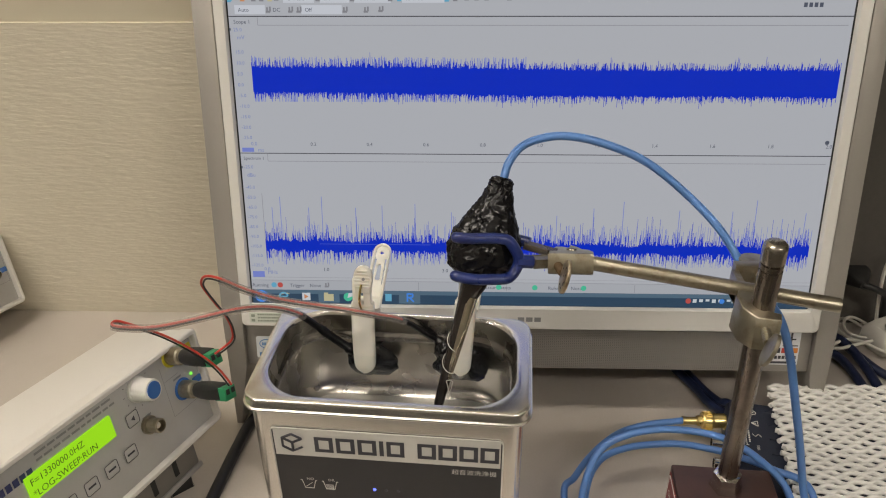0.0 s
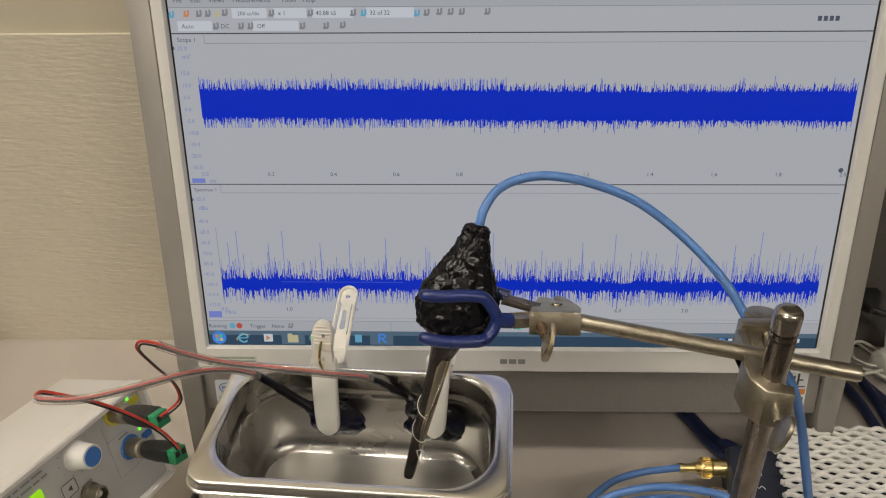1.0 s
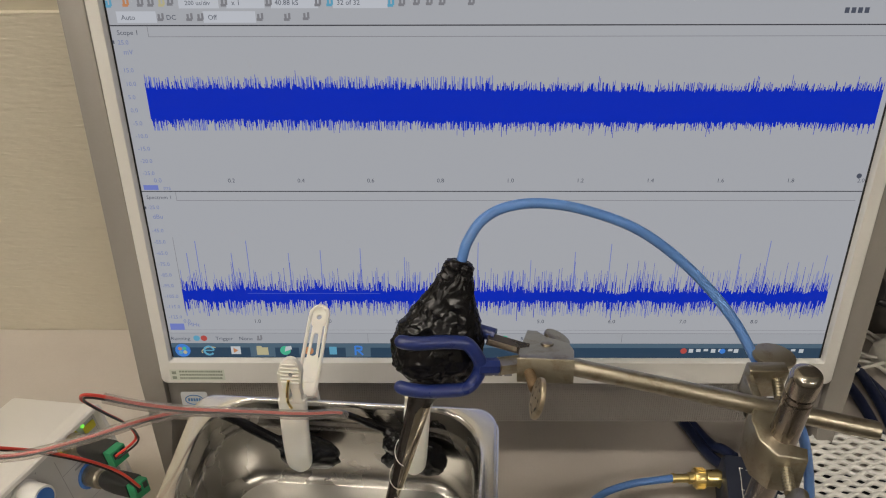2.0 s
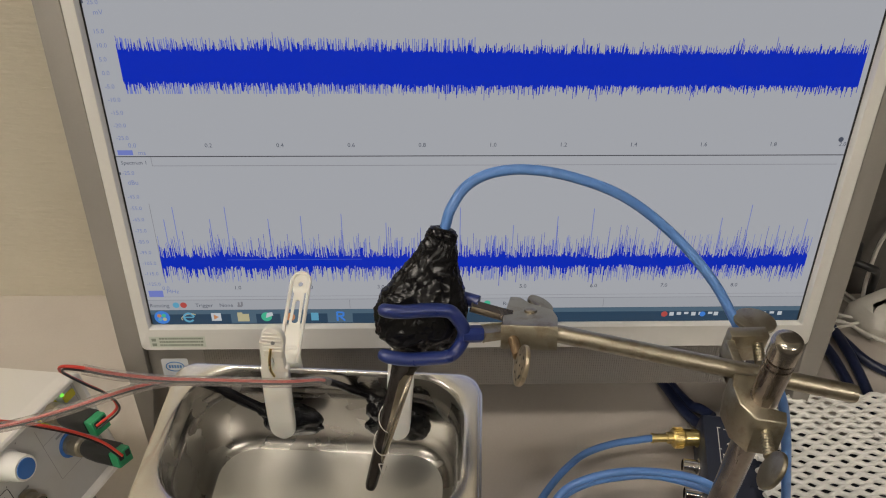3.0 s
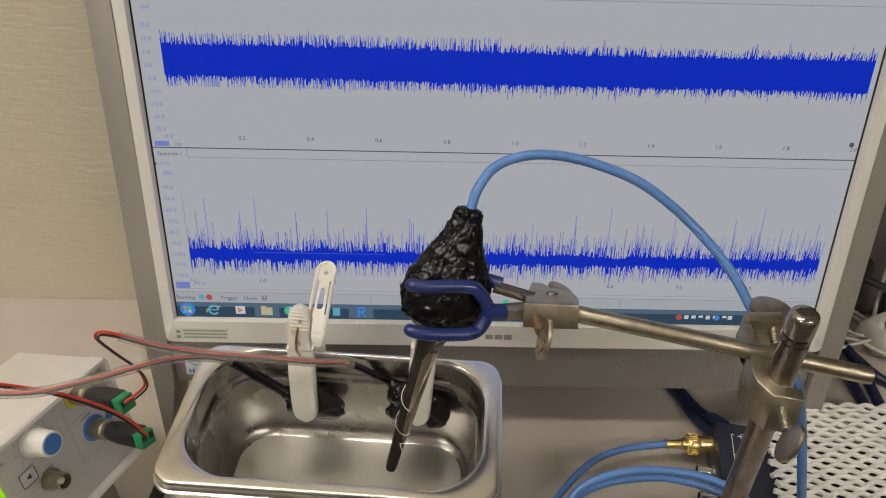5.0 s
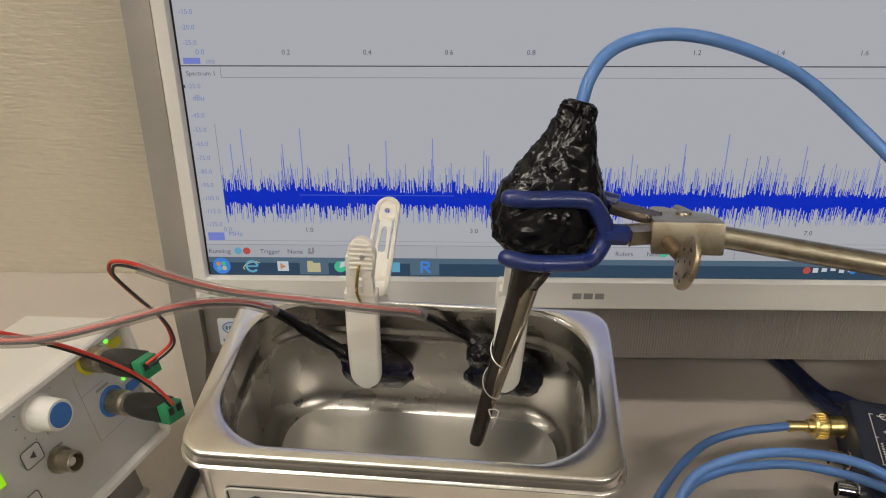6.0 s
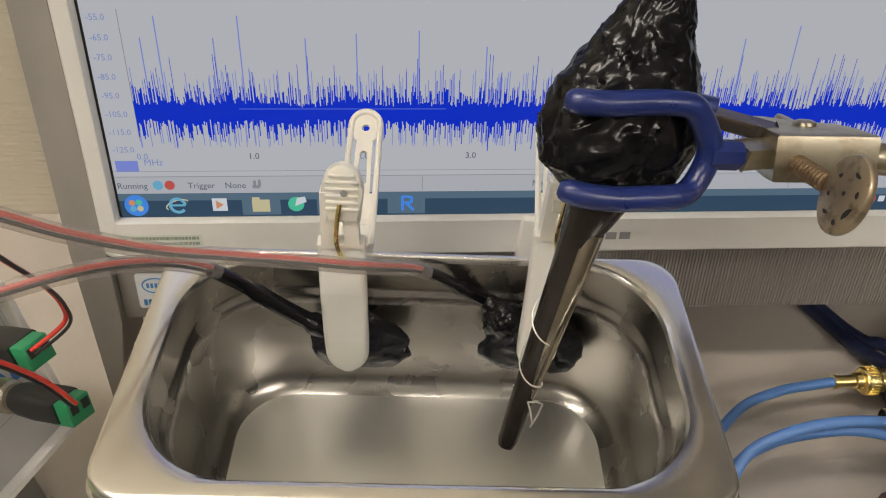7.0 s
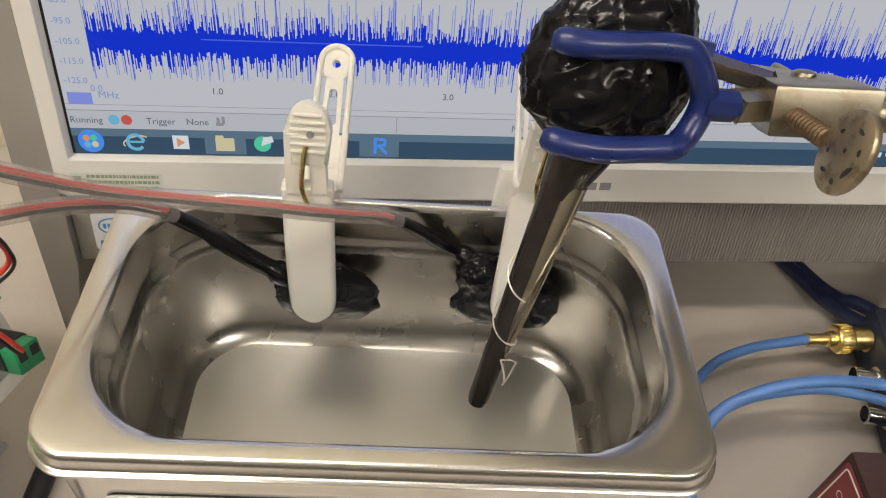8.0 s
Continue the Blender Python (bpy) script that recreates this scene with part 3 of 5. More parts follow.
flat(0.0030, 0.0125, 0.0224, 0.0252, z, bm)
shown("axis_box", bm, M["s_pale"])
bm = bmesh.new()
for x, y in ((0.0022, 0.2095), (0.0022, 0.1085)):
    flat(x - 0.0016, x, y, y + 0.0018, z, bm)
lathe([(0, 0), (0.0016, 0), (0.0016, 0.0001), (0, 0.0001)], 12, pose(0.4372, 0.1304, z), bm)
for x in (0.4062, 0.4098, 0.4134, 0.4170):  # maker's mark, plain bars
    flat(x, x + 0.0025, 0.2255, 0.2285, z, bm)
plate([(0.2475, 0.2445), (0.2475, 0.2395), (0.2490, 0.2408), (0.2503, 0.2396), (0.2508, 0.2402), (0.2498, 0.2415), (0.2512, 0.2418)], z, z + 0.0001, bm=bm)
shown("marker", bm, M["s_txt"])
# toolbar and taskbar icons
for mat, rows in {
    "s_thin": ((0.0185, 0.2295), (0.0242, 0.2295), (0.0350, 0.2300), (0.1620, 0.2295), (0.1700, 0.2300), (0.1770, 0.2300), (0.1840, 0.2300), (0.2000, 0.2300), (0.0645, 0.2295), (0.0890, 0.2295), (0.1160, 0.2295), (0.0285, 0.2218), (0.0445, 0.2218), (0.0835, 0.2218), (0.0985, 0.2218), (0.1090, 0.2222), (0.0505, 0.2218), (0.0600, 0.0140)),
    "s_cyan": ((0.0010, 0.2290), (0.1225, 0.2295), (0.1560, 0.2292)), "s_orange": ((0.0105, 0.2295),), "s_cream": ((0.0302, 0.2295),),
}.items():
    bm = bmesh.new()
    for x, y in rows:
        w = 0.0042
        flat(x, x + w * 0.75, y, y + w * 0.35, z, bm)
        flat(x + w * 0.1, x + w * 0.4, y + w * 0.35, y + w * 0.9, z, bm)
        flat(x + w * 0.6, x + w * 0.9, y + w * 0.2, y + w * 1.0, z, bm)
    shown("tool_icon", bm, M[mat])
bm = bmesh.new()
for x, y, w in ((0.0413, 0.2285, 0.022), (0.0675, 0.2285, 0.021), (0.0920, 0.2285, 0.026), (0.1260, 0.2285, 0.030), (0.0060, 0.2208, 0.022), (0.0540, 0.2208, 0.029)):
    flat(x, x + w, y, y + 0.0062, Z0 + 0.0002, bm)
shown("input_field", bm, glow("display_field", (0.50, 0.52, 0.57), 1.0))


def disc(x, y, r, bm, h=0.0):
    return lathe([(0, 0), (r, 0), (r, 0.0001), (0, 0.0001)], 18, pose(x, y, z + h), bm)


shown("start_button", disc(0.0085, 0.0060, 0.0052, bmesh.new()), M["s_blue"])
for mat, dx, dy in (("s_orange", -0.0017, 0.0014), ("s_green", 0.0013, 0.0016), ("s_cyan", -0.0016, -0.0016), ("s_cream", 0.0015, -0.0014)):
    shown("start_pane", disc(0.0085 + dx, 0.0060 + dy, 0.0014, bmesh.new(), 0.00015), M[mat])
bm = bmesh.new()
tube([Vector((0.0264 + 0.0033 * math.cos(a), 0.0058 + 0.0033 * math.sin(a), z)) for a in (0.15 + 5.4 * k / 18 for k in range(19))], 0.0007, 6, bm)
flat(0.0235, 0.0297, 0.0054, 0.0064, z, bm)
shown("taskbar_icon", bm, M["s_cyan"])
bm = bmesh.new()
tube([Vector((0.0264 + 0.0050 * math.cos(a), 0.0062 + 0.0026 * math.sin(a + 0.5), z + 0.0002)) for a in (0.3 + 3.4 * k / 14 for k in range(15))], 0.0003, 6, bm)
shown("taskbar_icon", bm, M["s_cream"])
tile = bmesh.new()
for x in (0.0545, 0.0878, 0.1195):
    flat(x, x + 0.0170, 0.0008, 0.0110, Z0 + 0.0003, tile)
shown("taskbar_tile", tile, M["s_taskhi"])
shown("taskbar_icon", box(0.0415, 0.0480, 0.0030, 0.0092, z, z + 0.0001), M["s_white"])
shown("taskbar_icon", plate([(0.0432, 0.0040), (0.0465, 0.0061), (0.0432, 0.0082)], z + 0.0001, z + 0.0002), M["s_orange"])
bm = box(0.0590, 0.0668, 0.0024, 0.0084, z, z + 0.0001)
box(0.0592, 0.0625, 0.0084, 0.0096, z, z + 0.0001, bm=bm)
shown("taskbar_icon", bm, M["s_cream"])
shown("taskbar_icon", disc(0.0785, 0.0060, 0.0036, bmesh.new()), M["s_green"])
bm = plate([(0.0780, 0.0052), (0.0832, 0.0072), (0.0826, 0.0098), (0.0790, 0.0092)], z + 0.0002, z + 0.0003)
shown("taskbar_icon", bm, M["s_white"])
shown("taskbar_icon", disc(0.0945, 0.0058, 0.0032, bmesh.new()), M["s_orange"])
shown("taskbar_icon", box(0.1085, 0.1135, 0.0028, 0.0090, z, z + 0.0001), M["s_cyan"])
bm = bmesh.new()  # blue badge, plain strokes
for a, b in (((0.1262, 0.0025), (0.1262, 0.0096)), ((0.1262, 0.0094), (0.1305, 0.0090)), ((0.1305, 0.0090), (0.1303, 0.0064)), ((0.1303, 0.0064), (0.1264, 0.0060)), ((0.1280, 0.0060), (0.1312, 0.0025))):
    tube([Vector((*a, z)), Vector((*b, z))], 0.00065, 6, bm)
shown("taskbar_icon", bm, M["s_blue"])
bm = bmesh.new()
for k, x in enumerate((0.3525, 0.3575, 0.3625, 0.3675, 0.3725, 0.3790, 0.3830, 0.3950, 0.4000, 0.4110, 0.4160, 0.4215, 0.4270)):
    flat(x, x + 0.0030, 0.0046 + 0.0006 * (k % 3), 0.0076, z, bm)
shown("tray_icon", bm, M["s_white"])
shown("tray_icon", disc(0.3490, 0.0060, 0.0022, bmesh.new()), M["s_red"])
shown("tray_icon", disc(0.3752, 0.0060, 0.0020, bmesh.new(), 0.0002), M["s_blue"])
for x, mat in ((0.0193, "s_cyan"), (0.0243, "s_red"), (0.1990, "s_green"), (0.2275, "s_green"), (0.2660, "s_green")):
    shown("status_icon", disc(x, 0.0158, 0.0022, bmesh.new()), M[mat])

# ---------------------------------------------------------------- ultrasonic cleaner
TOP = 0.1576
CLEANER = pose(0.1285, -0.1235, 0, 0, 0, -3.68)
cleaner = thing("ultrasonic_cleaner", "small brushed stainless steel ultrasonic cleaner with a water-filled tank", "ultrasonic cleaner", CLEANER)
BW, BD = 0.1641, 0.0905
lift = lambda pts, h: [(x, y, h) for x, y in pts]  # noqa: E731
part("housing", loft([lift(rounded(BW - 0.004, BD - 0.004, 0.008, 6), 0.004), lift(rounded(BW, BD, 0.008, 6), 0.006), lift(rounded(BW, BD, 0.008, 6), TOP - 0.006)], cap1=False), M["steel"], cleaner, "brushed steel housing")
# rim and tank drawn from one sheet; light and shade put into their colours
prof = [  # width, depth, corner radius, shift in y, height
    (0.1641, 0.0905, 0.0085, 0, TOP - 0.0080), (0.1725, 0.0956, 0.0118, 0, TOP - 0.0083), (0.1737, 0.0967, 0.0124, 0, TOP - 0.0079), (0.1739, 0.0969, 0.0125, 0, TOP - 0.0073), (0.1737, 0.0967, 0.0124, 0, TOP - 0.0067),
    (0.1727, 0.0957, 0.0119, 0, TOP - 0.0063), (0.1715, 0.0945, 0.0114, 0, TOP - 0.0061), (0.1711, 0.0941, 0.0112, 0, TOP - 0.0056), (0.1709, 0.0939, 0.0112, 0, TOP - 0.0024), (0.1706, 0.0936, 0.0112, 0, TOP - 0.0012), (0.1698, 0.0928, 0.0112, 0, TOP - 0.0004), (0.1687, 0.0917, 0.0115, 0, TOP - 0.0001),
    (0.1675, 0.0905, 0.0125, 0, TOP), (0.1600, 0.0872, 0.0230, 0.0012, TOP - 0.0001), (0.1570, 0.0858, 0.0270, 0.0016, TOP - 0.0003),
    (0.1545, 0.0846, 0.0285, 0.0018, TOP - 0.0010), (0.1535, 0.0838, 0.0290, 0.0018, TOP - 0.0024)]
rim = part("rim", loft([lift(rounded(w, d, r, 10, 0, cy), h) for w, d, r, cy, h in prof], cap0=False, cap1=False), M["steel_rim"], cleaner, "rolled satin steel rim")
tank_prof = [(0.1535, 0.0838, 0.0290, 0.0018, TOP - 0.0024), (0.1530, 0.0834, 0.0290, 0.0018, TOP - 0.0145), (0.1522, 0.0826, 0.0287, 0.0018, TOP - 0.0160), (0.1500, 0.0806, 0.0280, 0.0018, TOP - 0.0172), (0.1490, 0.0798, 0.0278, 0.0018, TOP - 0.0186),
             (0.1484, 0.0792, 0.0276, 0.0018, TOP - 0.0210), (0.1474, 0.0786, 0.0275, 0.0018, TOP - 0.050), (0.1466, 0.0780, 0.0272, 0.0018, TOP - 0.0560),
             (0.1440, 0.0754, 0.0258, 0.0018, TOP - 0.0600), (0.1390, 0.0704, 0.0235, 0.0018, TOP - 0.0632), (0.1330, 0.0644, 0.0205, 0.0018, TOP - 0.0646)]
floor_prof = [(0.1330, 0.0644, 0.0205, 0.0018, TOP - 0.0646), (0.1300, 0.0614, 0.0190, 0.0018, TOP - 0.0649), (0.1200, 0.0514, 0.0150, 0.0018, TOP - 0.0651), (0.0600, 0.0260, 0.0080, 0.0018, TOP - 0.0652)]
tank = part("tank", loft([lift(rounded(w, d, r, 10, 0, cy), h) for w, d, r, cy, h in tank_prof], cap0=False, cap1=False), M["tank"], cleaner, "drawn steel tank holding clear water, shade put into its wall colour")
part("tank_floor", loft([lift(rounded(w, d, r, 10, 0, cy), h) for w, d, r, cy, h in floor_prof], cap0=False), M["tankfloor"], tank, "matte steel tank floor, lightened in colour as if lit")
part("water", loft([lift(rounded(0.1486, 0.0794, 0.0276, 10, 0, 0.0018), TOP - 0.0200), lift(rounded(0.10, 0.04, 0.012, 10, 0, 0.0018), TOP - 0.0200)], cap0=False), M["water"], cleaner, "clear still water")
edge = [Vector((x, y, TOP - 0.0199)) for x, y in rounded(0.1478, 0.0786, 0.0272, 10, 0, 0.0018)]
part("water_edge", tube(edge, 0.0007, 6, closed=True), clear("water_meniscus", (0.96, 0.97, 0.97), 0.05, 1.0, 0.10), cleaner, "bright line where the water meets the steel")
FY = -BD / 2
bm = plate(rounded(0.1400, 0.105, 0.003, 4, 0.0005, -0.0745), 0, 0.0005, m=pose(0, FY - 0.0001, TOP, 90, 0, 0) @ pose(0, 0, 0))
front = part("front_panel", bm, M["panel"], cleaner, "black control panel film")
P = pose(0, FY - 0.0008, TOP, 90, 0, 0)


def on_panel(name, bm, mat, parent=front, label=""):
    bmesh.ops.transform(bm, matrix=P, verts=bm.verts)
    return part(name, bm, mat, parent, label, smooth=False)


bm = flat(-0.0685, 0.0695, -0.0443, -0.0225, 0.0)
on_panel("name_bar", bm, M["panelwhite"], label="silver-white bar with the maker's mark as plain shapes")
edge = bmesh.new()
loop = [Vector((x, y, 0)) for x, y in rounded(0.1405, 0.1055, 0.003, 4, 0.0005, -0.0745)]
tube(loop, 0.0005, 5, edge, closed=True)
on_panel("panel_edge", edge, M["panelwhite"])
# the maker's mark: plain blocks in place of letters
bm = bmesh.new()
for x, w in ((-0.0435, 0.0115), (-0.0302, 0.0115), (-0.0169, 0.0115), (-0.0036, 0.0026), (0.0008, 0.0108), (0.0196, 0.0112), (0.0322, 0.0112), (0.0448, 0.0112), (0.0574, 0.0112)):
    y0, y1, t = -0.0400, -0.0275, 0.0026
    if w < 0.005:
        flat(x, x + w, y0, y1, 0.0003, bm)
        continue
    flat(x, x + w, y1 - t, y1, 0.0003, bm)
    flat(x, x + w, y0, y0 + t, 0.0003, bm)
    flat(x, x + t, y0 + t, y1 - t, 0.0003, bm)
    flat(x + w - t, x + w, y0 + t, y1 - t, 0.0003, bm)
hx, hy = -0.0573, -0.0332
hexa = [(hx + 0.0070 * math.cos(radians(a)), hy + 0.0070 * math.sin(radians(a))) for a in range(30, 390, 60)]
for k in range(6):
    if k not in (5,):
        tube([Vector((*hexa[k], 0.0003)), Vector((*hexa[(k + 1) % 6], 0.0003))], 0.0008, 5, bm)
for k in (0, 2, 4):
    tube([Vector((*hexa[k], 0.0003)), Vector((hx, hy, 0.0003))], 0.0008, 5, bm)
on_panel("maker_mark", bm, M["print"])["kind"] = "stuff"
for item in (("超音波洗浄機", 0.0400, -0.0512, 0.0, 0.0046), ("NO", -0.0515, -0.0655, 0, 0.0030), ("OK", -0.0380, -0.0655, 0, 0.0030)):
    on_panel("panel_writing", letters([item]), M["panelwhite"])["kind"] = "stuff"
bm = bmesh.new()
for x in (-0.0545, -0.0410):
    tube([Vector(p) for p in ((x - 0.001, -0.0659, 0), (x, -0.0659, 0), (x + 0.0015, -0.0727, 0), (x + 0.0070, -0.0727, 0), (x + 0.0085, -0.0659, 0), (x + 0.0095, -0.0659, 0))], 0.00025, 4, bm)
tube([Vector((-0.0525, -0.0717, 0)), Vector((-0.0480, -0.0677, 0))], 0.0002, 4, bm)
for k in range(4):
    tube([Vector((-0.0395, -0.0719 + k * 0.0010, 0)), Vector((-0.0345, -0.0719 + k * 0.0010, 0))], 0.0002, 4, bm)
on_panel("panel_icon", bm, M["panelwhite"])
for k, mat in enumerate(("blueled", "print", "print")):
    on_panel("indicator", lathe([(0, 0), (0.0011, 0), (0.0009, 0.0004), (0, 0.0006)], 12, pose(-0.0085 + k * 0.0075, -0.0702, 0.0)), M[mat], label="lit blue indicator" if k == 0 else "dark indicator")
for k in range(4):
    foot = lathe([(0, 0), (0.006, 0), (0.0065, 0.002), (0.006, 0.0045), (0, 0.0045)], 14, pose((k % 2 - 0.5) * 0.12, (k // 2 - 0.5) * 0.055, 0))
    part("rubber_foot", foot, M["black"], cleaner)


# ---------------------------------------------------------------- clothes pins on the tank's back edge
def clothes_pin(m):
    """White plastic pin: x across, y into the depth, z up; its foot is the jaw's lowest point."""
    pin = thing("clothes_pin", "white plastic clothes pin clipped over the steel tank edge", "clothes pin", m, "pins on the tank edge")
    # front jaw: a broad rounded milky tongue, slightly bowed
    loops = []
    for k in range(22):
        s = (1 - math.cos(radians(9 * k))) * 0.0075 / 0.0470 if k <= 10 else 0.0075 / 0.0470 + (k - 10) / 11 * (1 - 0.0075 / 0.0470)
        h = 0.0470 * s
        w = 0.0157 * (1 + 0.05 * s)
        if h < 0.0075:
            w = 2 * math.sqrt(max(0.0078 ** 2 - (0.0078 - h) ** 2, 0.0022 ** 2))
        y = 0.0105 * s - 0.0022 * math.sin(math.pi * s)
        t = 0.0058 * (0.45 + 0.55 * min(1, s * 4))
        loops.append([(x, y + t / 2 + yy, h) for x, yy in rounded(w, t, min(0.0022, w * 0.45, t * 0.45), 4)])
    part("front_jaw", loft(loops), M["pinjaw"], pin, "milky translucent jaw")
    # shoulder and neck
    bm = box(-0.0081, 0.0081, 0.0102, 0.0156, 0.0440, 0.0484, 0.0008)
    part("shoulder", bm, M["pin"], pin)
    bm = bmesh.new()
    for x0, x1 in ((-0.0064, -0.0014), (0.0014, 0.0064)):
        plate([(x0, 0.0), (x1, 0.0), (x1 * 0.9, 0.0190), (x0 * 0.9, 0.0190)], -0.0028, 0.0028, bm=bm)
    bmesh.ops.transform(bm, matrix=pose(0, 0.0125, 0.0470, 80, 0, 0), verts=bm.verts)
    part("neck", bm, M["pin"], pin)
    # front lever: a ribbed thumb pad
    pad = pose(0.0015, 0.0138, 0.0600, 74, 0, -4)
    out = [(-0.0055, -0.004), (0.0055, -0.004), (0.0066, 0.0050)] + [(0.0066 * math.cos(a), 0.0070 + 0.0074 * math.sin(a)) for a in (math.pi * k / 10 for k in range(11))] + [(-0.0066, 0.0050)]
    lever = part("front_lever", plate(out, -0.0024, 0.0024, 0.0012, m=pad), M["pin"], pin, "ribbed thumb lever")
    bm = bmesh.new()
    for k in range(6):
        w = 0.0054 if k < 5 else 0.0042
        box(-w, w, 0.0002 + k * 0.0021, 0.0012 + k * 0.0021, 0.0022, 0.0032, 0.0003, 1, bm, pad)
    part("grip_rib", bm, M["pin"], lever)["kind"] = "stuff"
    part("lever_hole", lathe([(0, 0.0), (0.0011, 0), (0.0011, 0.0008), (0, 0.0008)], 12, pad @ pose(0.0008, 0.0060, 0.0027)), M["faint"], lever)
    # rear lever: long strap leaning back, with a raised edge, a round hole and a slot
    a, b = Vector((0.0030, 0.0260, 0.0340)), Vector((0.0056, 0.0800, 0.0520))
    yv = (b - a).normalized()
    xv = Vector((1, 0, 0)) - yv * yv.x
    xv.normalize()
    zv = xv.cross(yv)
    strap = Matrix((xv, yv, zv)).transposed().to_4x4()
    strap.translation = a
    L = (b - a).length
    outer = [(-0.0062, 0.0), (0.0062, 0.0)] + [(0.0062 * math.cos(q), L - 0.0062 + 0.0062 * math.sin(q)) for q in (math.pi * k / 14 for k in range(15))]
    # web with hole and slot cut out as a ring of quads round each opening
    bm = bmesh.new()

    def cut_panel(y0, y1, hole, wide=0.0050):
        k = len(hole)
        rect = []
        for hx, hy in hole:
            cx, cy = 0.0, (y0 + y1) / 2
            dx, dy = hx - cx, hy - cy
            s = min(wide / abs(dx) if abs(dx) > 1e-9 else 1e9, (y1 - y0) / 2 / abs(dy) if abs(dy) > 1e-9 else 1e9)
            rect.append((cx + dx * s, cy + dy * s))
        for za, zb in ((-0.0006, 0.0006),):
            r0 = [bm.verts.new((x, y, zb)) for x, y in rect]
            h0 = [bm.verts.new((x, y, zb)) for x, y in hole]
            r1 = [bm.verts.new((x, y, za)) for x, y in rect]
            h1 = [bm.verts.new((x, y, za)) for x, y in hole]
            for i in range(k):
                j = (i + 1) % k
                bm.faces.new((r0[i], r0[j], h0[j], h0[i]))
                bm.faces.new((r1[i], r1[j], h1[j], h1[i]))
                bm.faces.new((h0[i], h0[j], h1[j], h1[i]))

    cut_panel(L - 0.0125, L - 0.0010, [(0.0016 * math.cos(q), L - 0.0072 + 0.0016 * math.sin(q)) for q in (2 * math.pi * (k + 0.5) / 20 for k in range(20))], 0.0045)
    slot = [(0.0014 * math.cos(q), L - 0.0190 + 0.0014 * math.sin(q)) for q in (math.pi * k / 8 for k in range(9))] + [(0.0020 * math.cos(q), L - 0.0310 + 0.0014 * math.sin(q)) for q in (math.pi + math.pi * k / 8 for k in range(9))]
    cut_panel(L - 0.0360, L - 0.0125, slot)
    box(-0.0050, 0.0050, 0.0, L - 0.0360, -0.0006, 0.0006, bm=bm)
    bmesh.ops.transform(bm, matrix=strap, verts=bm.verts)
    rear = part("rear_lever", bm, M["pin"], pin, "long strap lever with a round hole and a slot")
    rim_pts = [strap @ Vector((x * 0.93, y, 0.0008)) for x, y in [(0.0062, 0.0)] + outer[2:] + [(-0.0062, 0.0)]]
    part("lever_edge", tube(rim_pts, 0.0012, 8), M["pin"], rear)
    # back jaw outside the tank and the spring wire
    part("back_jaw", box(-0.0085, 0.0085, 0.0330, 0.0375, 0.0050, 0.0380, 0.0018), M["pin"], pin)
    bm = tube(curve_path([(0.0002, 0.0082, 0.0450), (-0.0010, 0.0080, 0.0510), (-0.0004, 0.0094, 0.0580), (0.0006, 0.0118, 0.0630)], 5), 0.0008, 8)
    tube(curve_path([(0.0, 0.0100, 0.0600), (0.0, 0.0200, 0.0560), (0.0, 0.0300, 0.0420), (0.0, 0.0340, 0.0330)], 6), 0.0006, 8, bm)
    part("spring_wire", bm, M["brass"], pin, "brass-coloured spring wire")
    return pin


PIN_SIZE = Matrix.Diagonal((0.94, 1, 1.03, 1))
pin = clothes_pin(pose(0.1052, -0.1005, 0.1236, 0, -1, -2) @ PIN_SIZE)
copy_thing(pin, pose(0.1695, -0.1030, 0.1245, -3, 3, -4) @ PIN_SIZE)


# ---------------------------------------------------------------- taped transducers hanging in the tank
def lump(name_seed, centre, size, squash, turn):
    """Uneven wad of black tape."""
    bm = bmesh.new()
    bmesh.ops.create_icosphere(bm, subdivisions=5, radius=1.0)
    for v in bm.verts:
        d = v.co.normalized()
        r = 1 + 0.16 * noise.noise(d * 1.7 + Vector((name_seed, 0, 0))) + 0.09 * noise.noise(d * 4 + Vector((0, name_seed, 0))) - 0.07 * abs(noise.noise(d * 8 + Vector((0, 0, name_seed))))
        v.co = Vector((d.x * size[0], d.y * size[1], d.z * size[2])) * r
    bmesh.ops.transform(bm, matrix=Matrix.Translation(centre) @ pose(0, 0, 0, *turn), verts=bm.verts)
    return bm


def paired_wire(parent, pts, start=0.0):
    path = curve_path(pts, 8)
    part("red_wire", tube(path, 0.00080, 8, offset=(0.0, 0.0009)), M["red"], parent, "red insulated wire")
    part("black_wire", tube(path, 0.00060, 8, offset=(0.0, -0.0009)), M["blackcord"], parent, "black insulated wire")
    return path


tr_a = thing("transducer", "black-taped transducer hanging under water on a red and black wire", "transducer", group="transducers in the tank")
part("tape_wad", lump(1.0, (0.1090, -0.0900, 0.1270), (0.0180, 0.0070, 0.0125), 1, (0, 12, 0)), M["tape"], tr_a, "crumpled black tape wad")
part("taped_lead", tube(curve_path([(0.1000, -0.0900, 0.1320), (0.0930, -0.0895, 0.1370), (0.0840, -0.0890, 0.1440), (0.0720, -0.0895, 0.1560), (0.0640, -0.0925, 0.1660)], 6), [0.0040] * 7 + [0.0030] * 10 + [0.0024] * 8, 10), M["tape"], tr_a, "black taped lead")
wire_a = [(0.0660, -0.0915, 0.1640), (0.0560, -0.0980, 0.1740), (0.0440, -0.1080, 0.1830), (0.0300, -0.1180, 0.1880), (0.0100, -0.1260, 0.1870), (-0.0150, -0.1330, 0.1850), (-0.0330, -0.1370, 0.1875), (-0.0396, -0.1369, 0.1890), (-0.0390, -0.1330, 0.1890)]
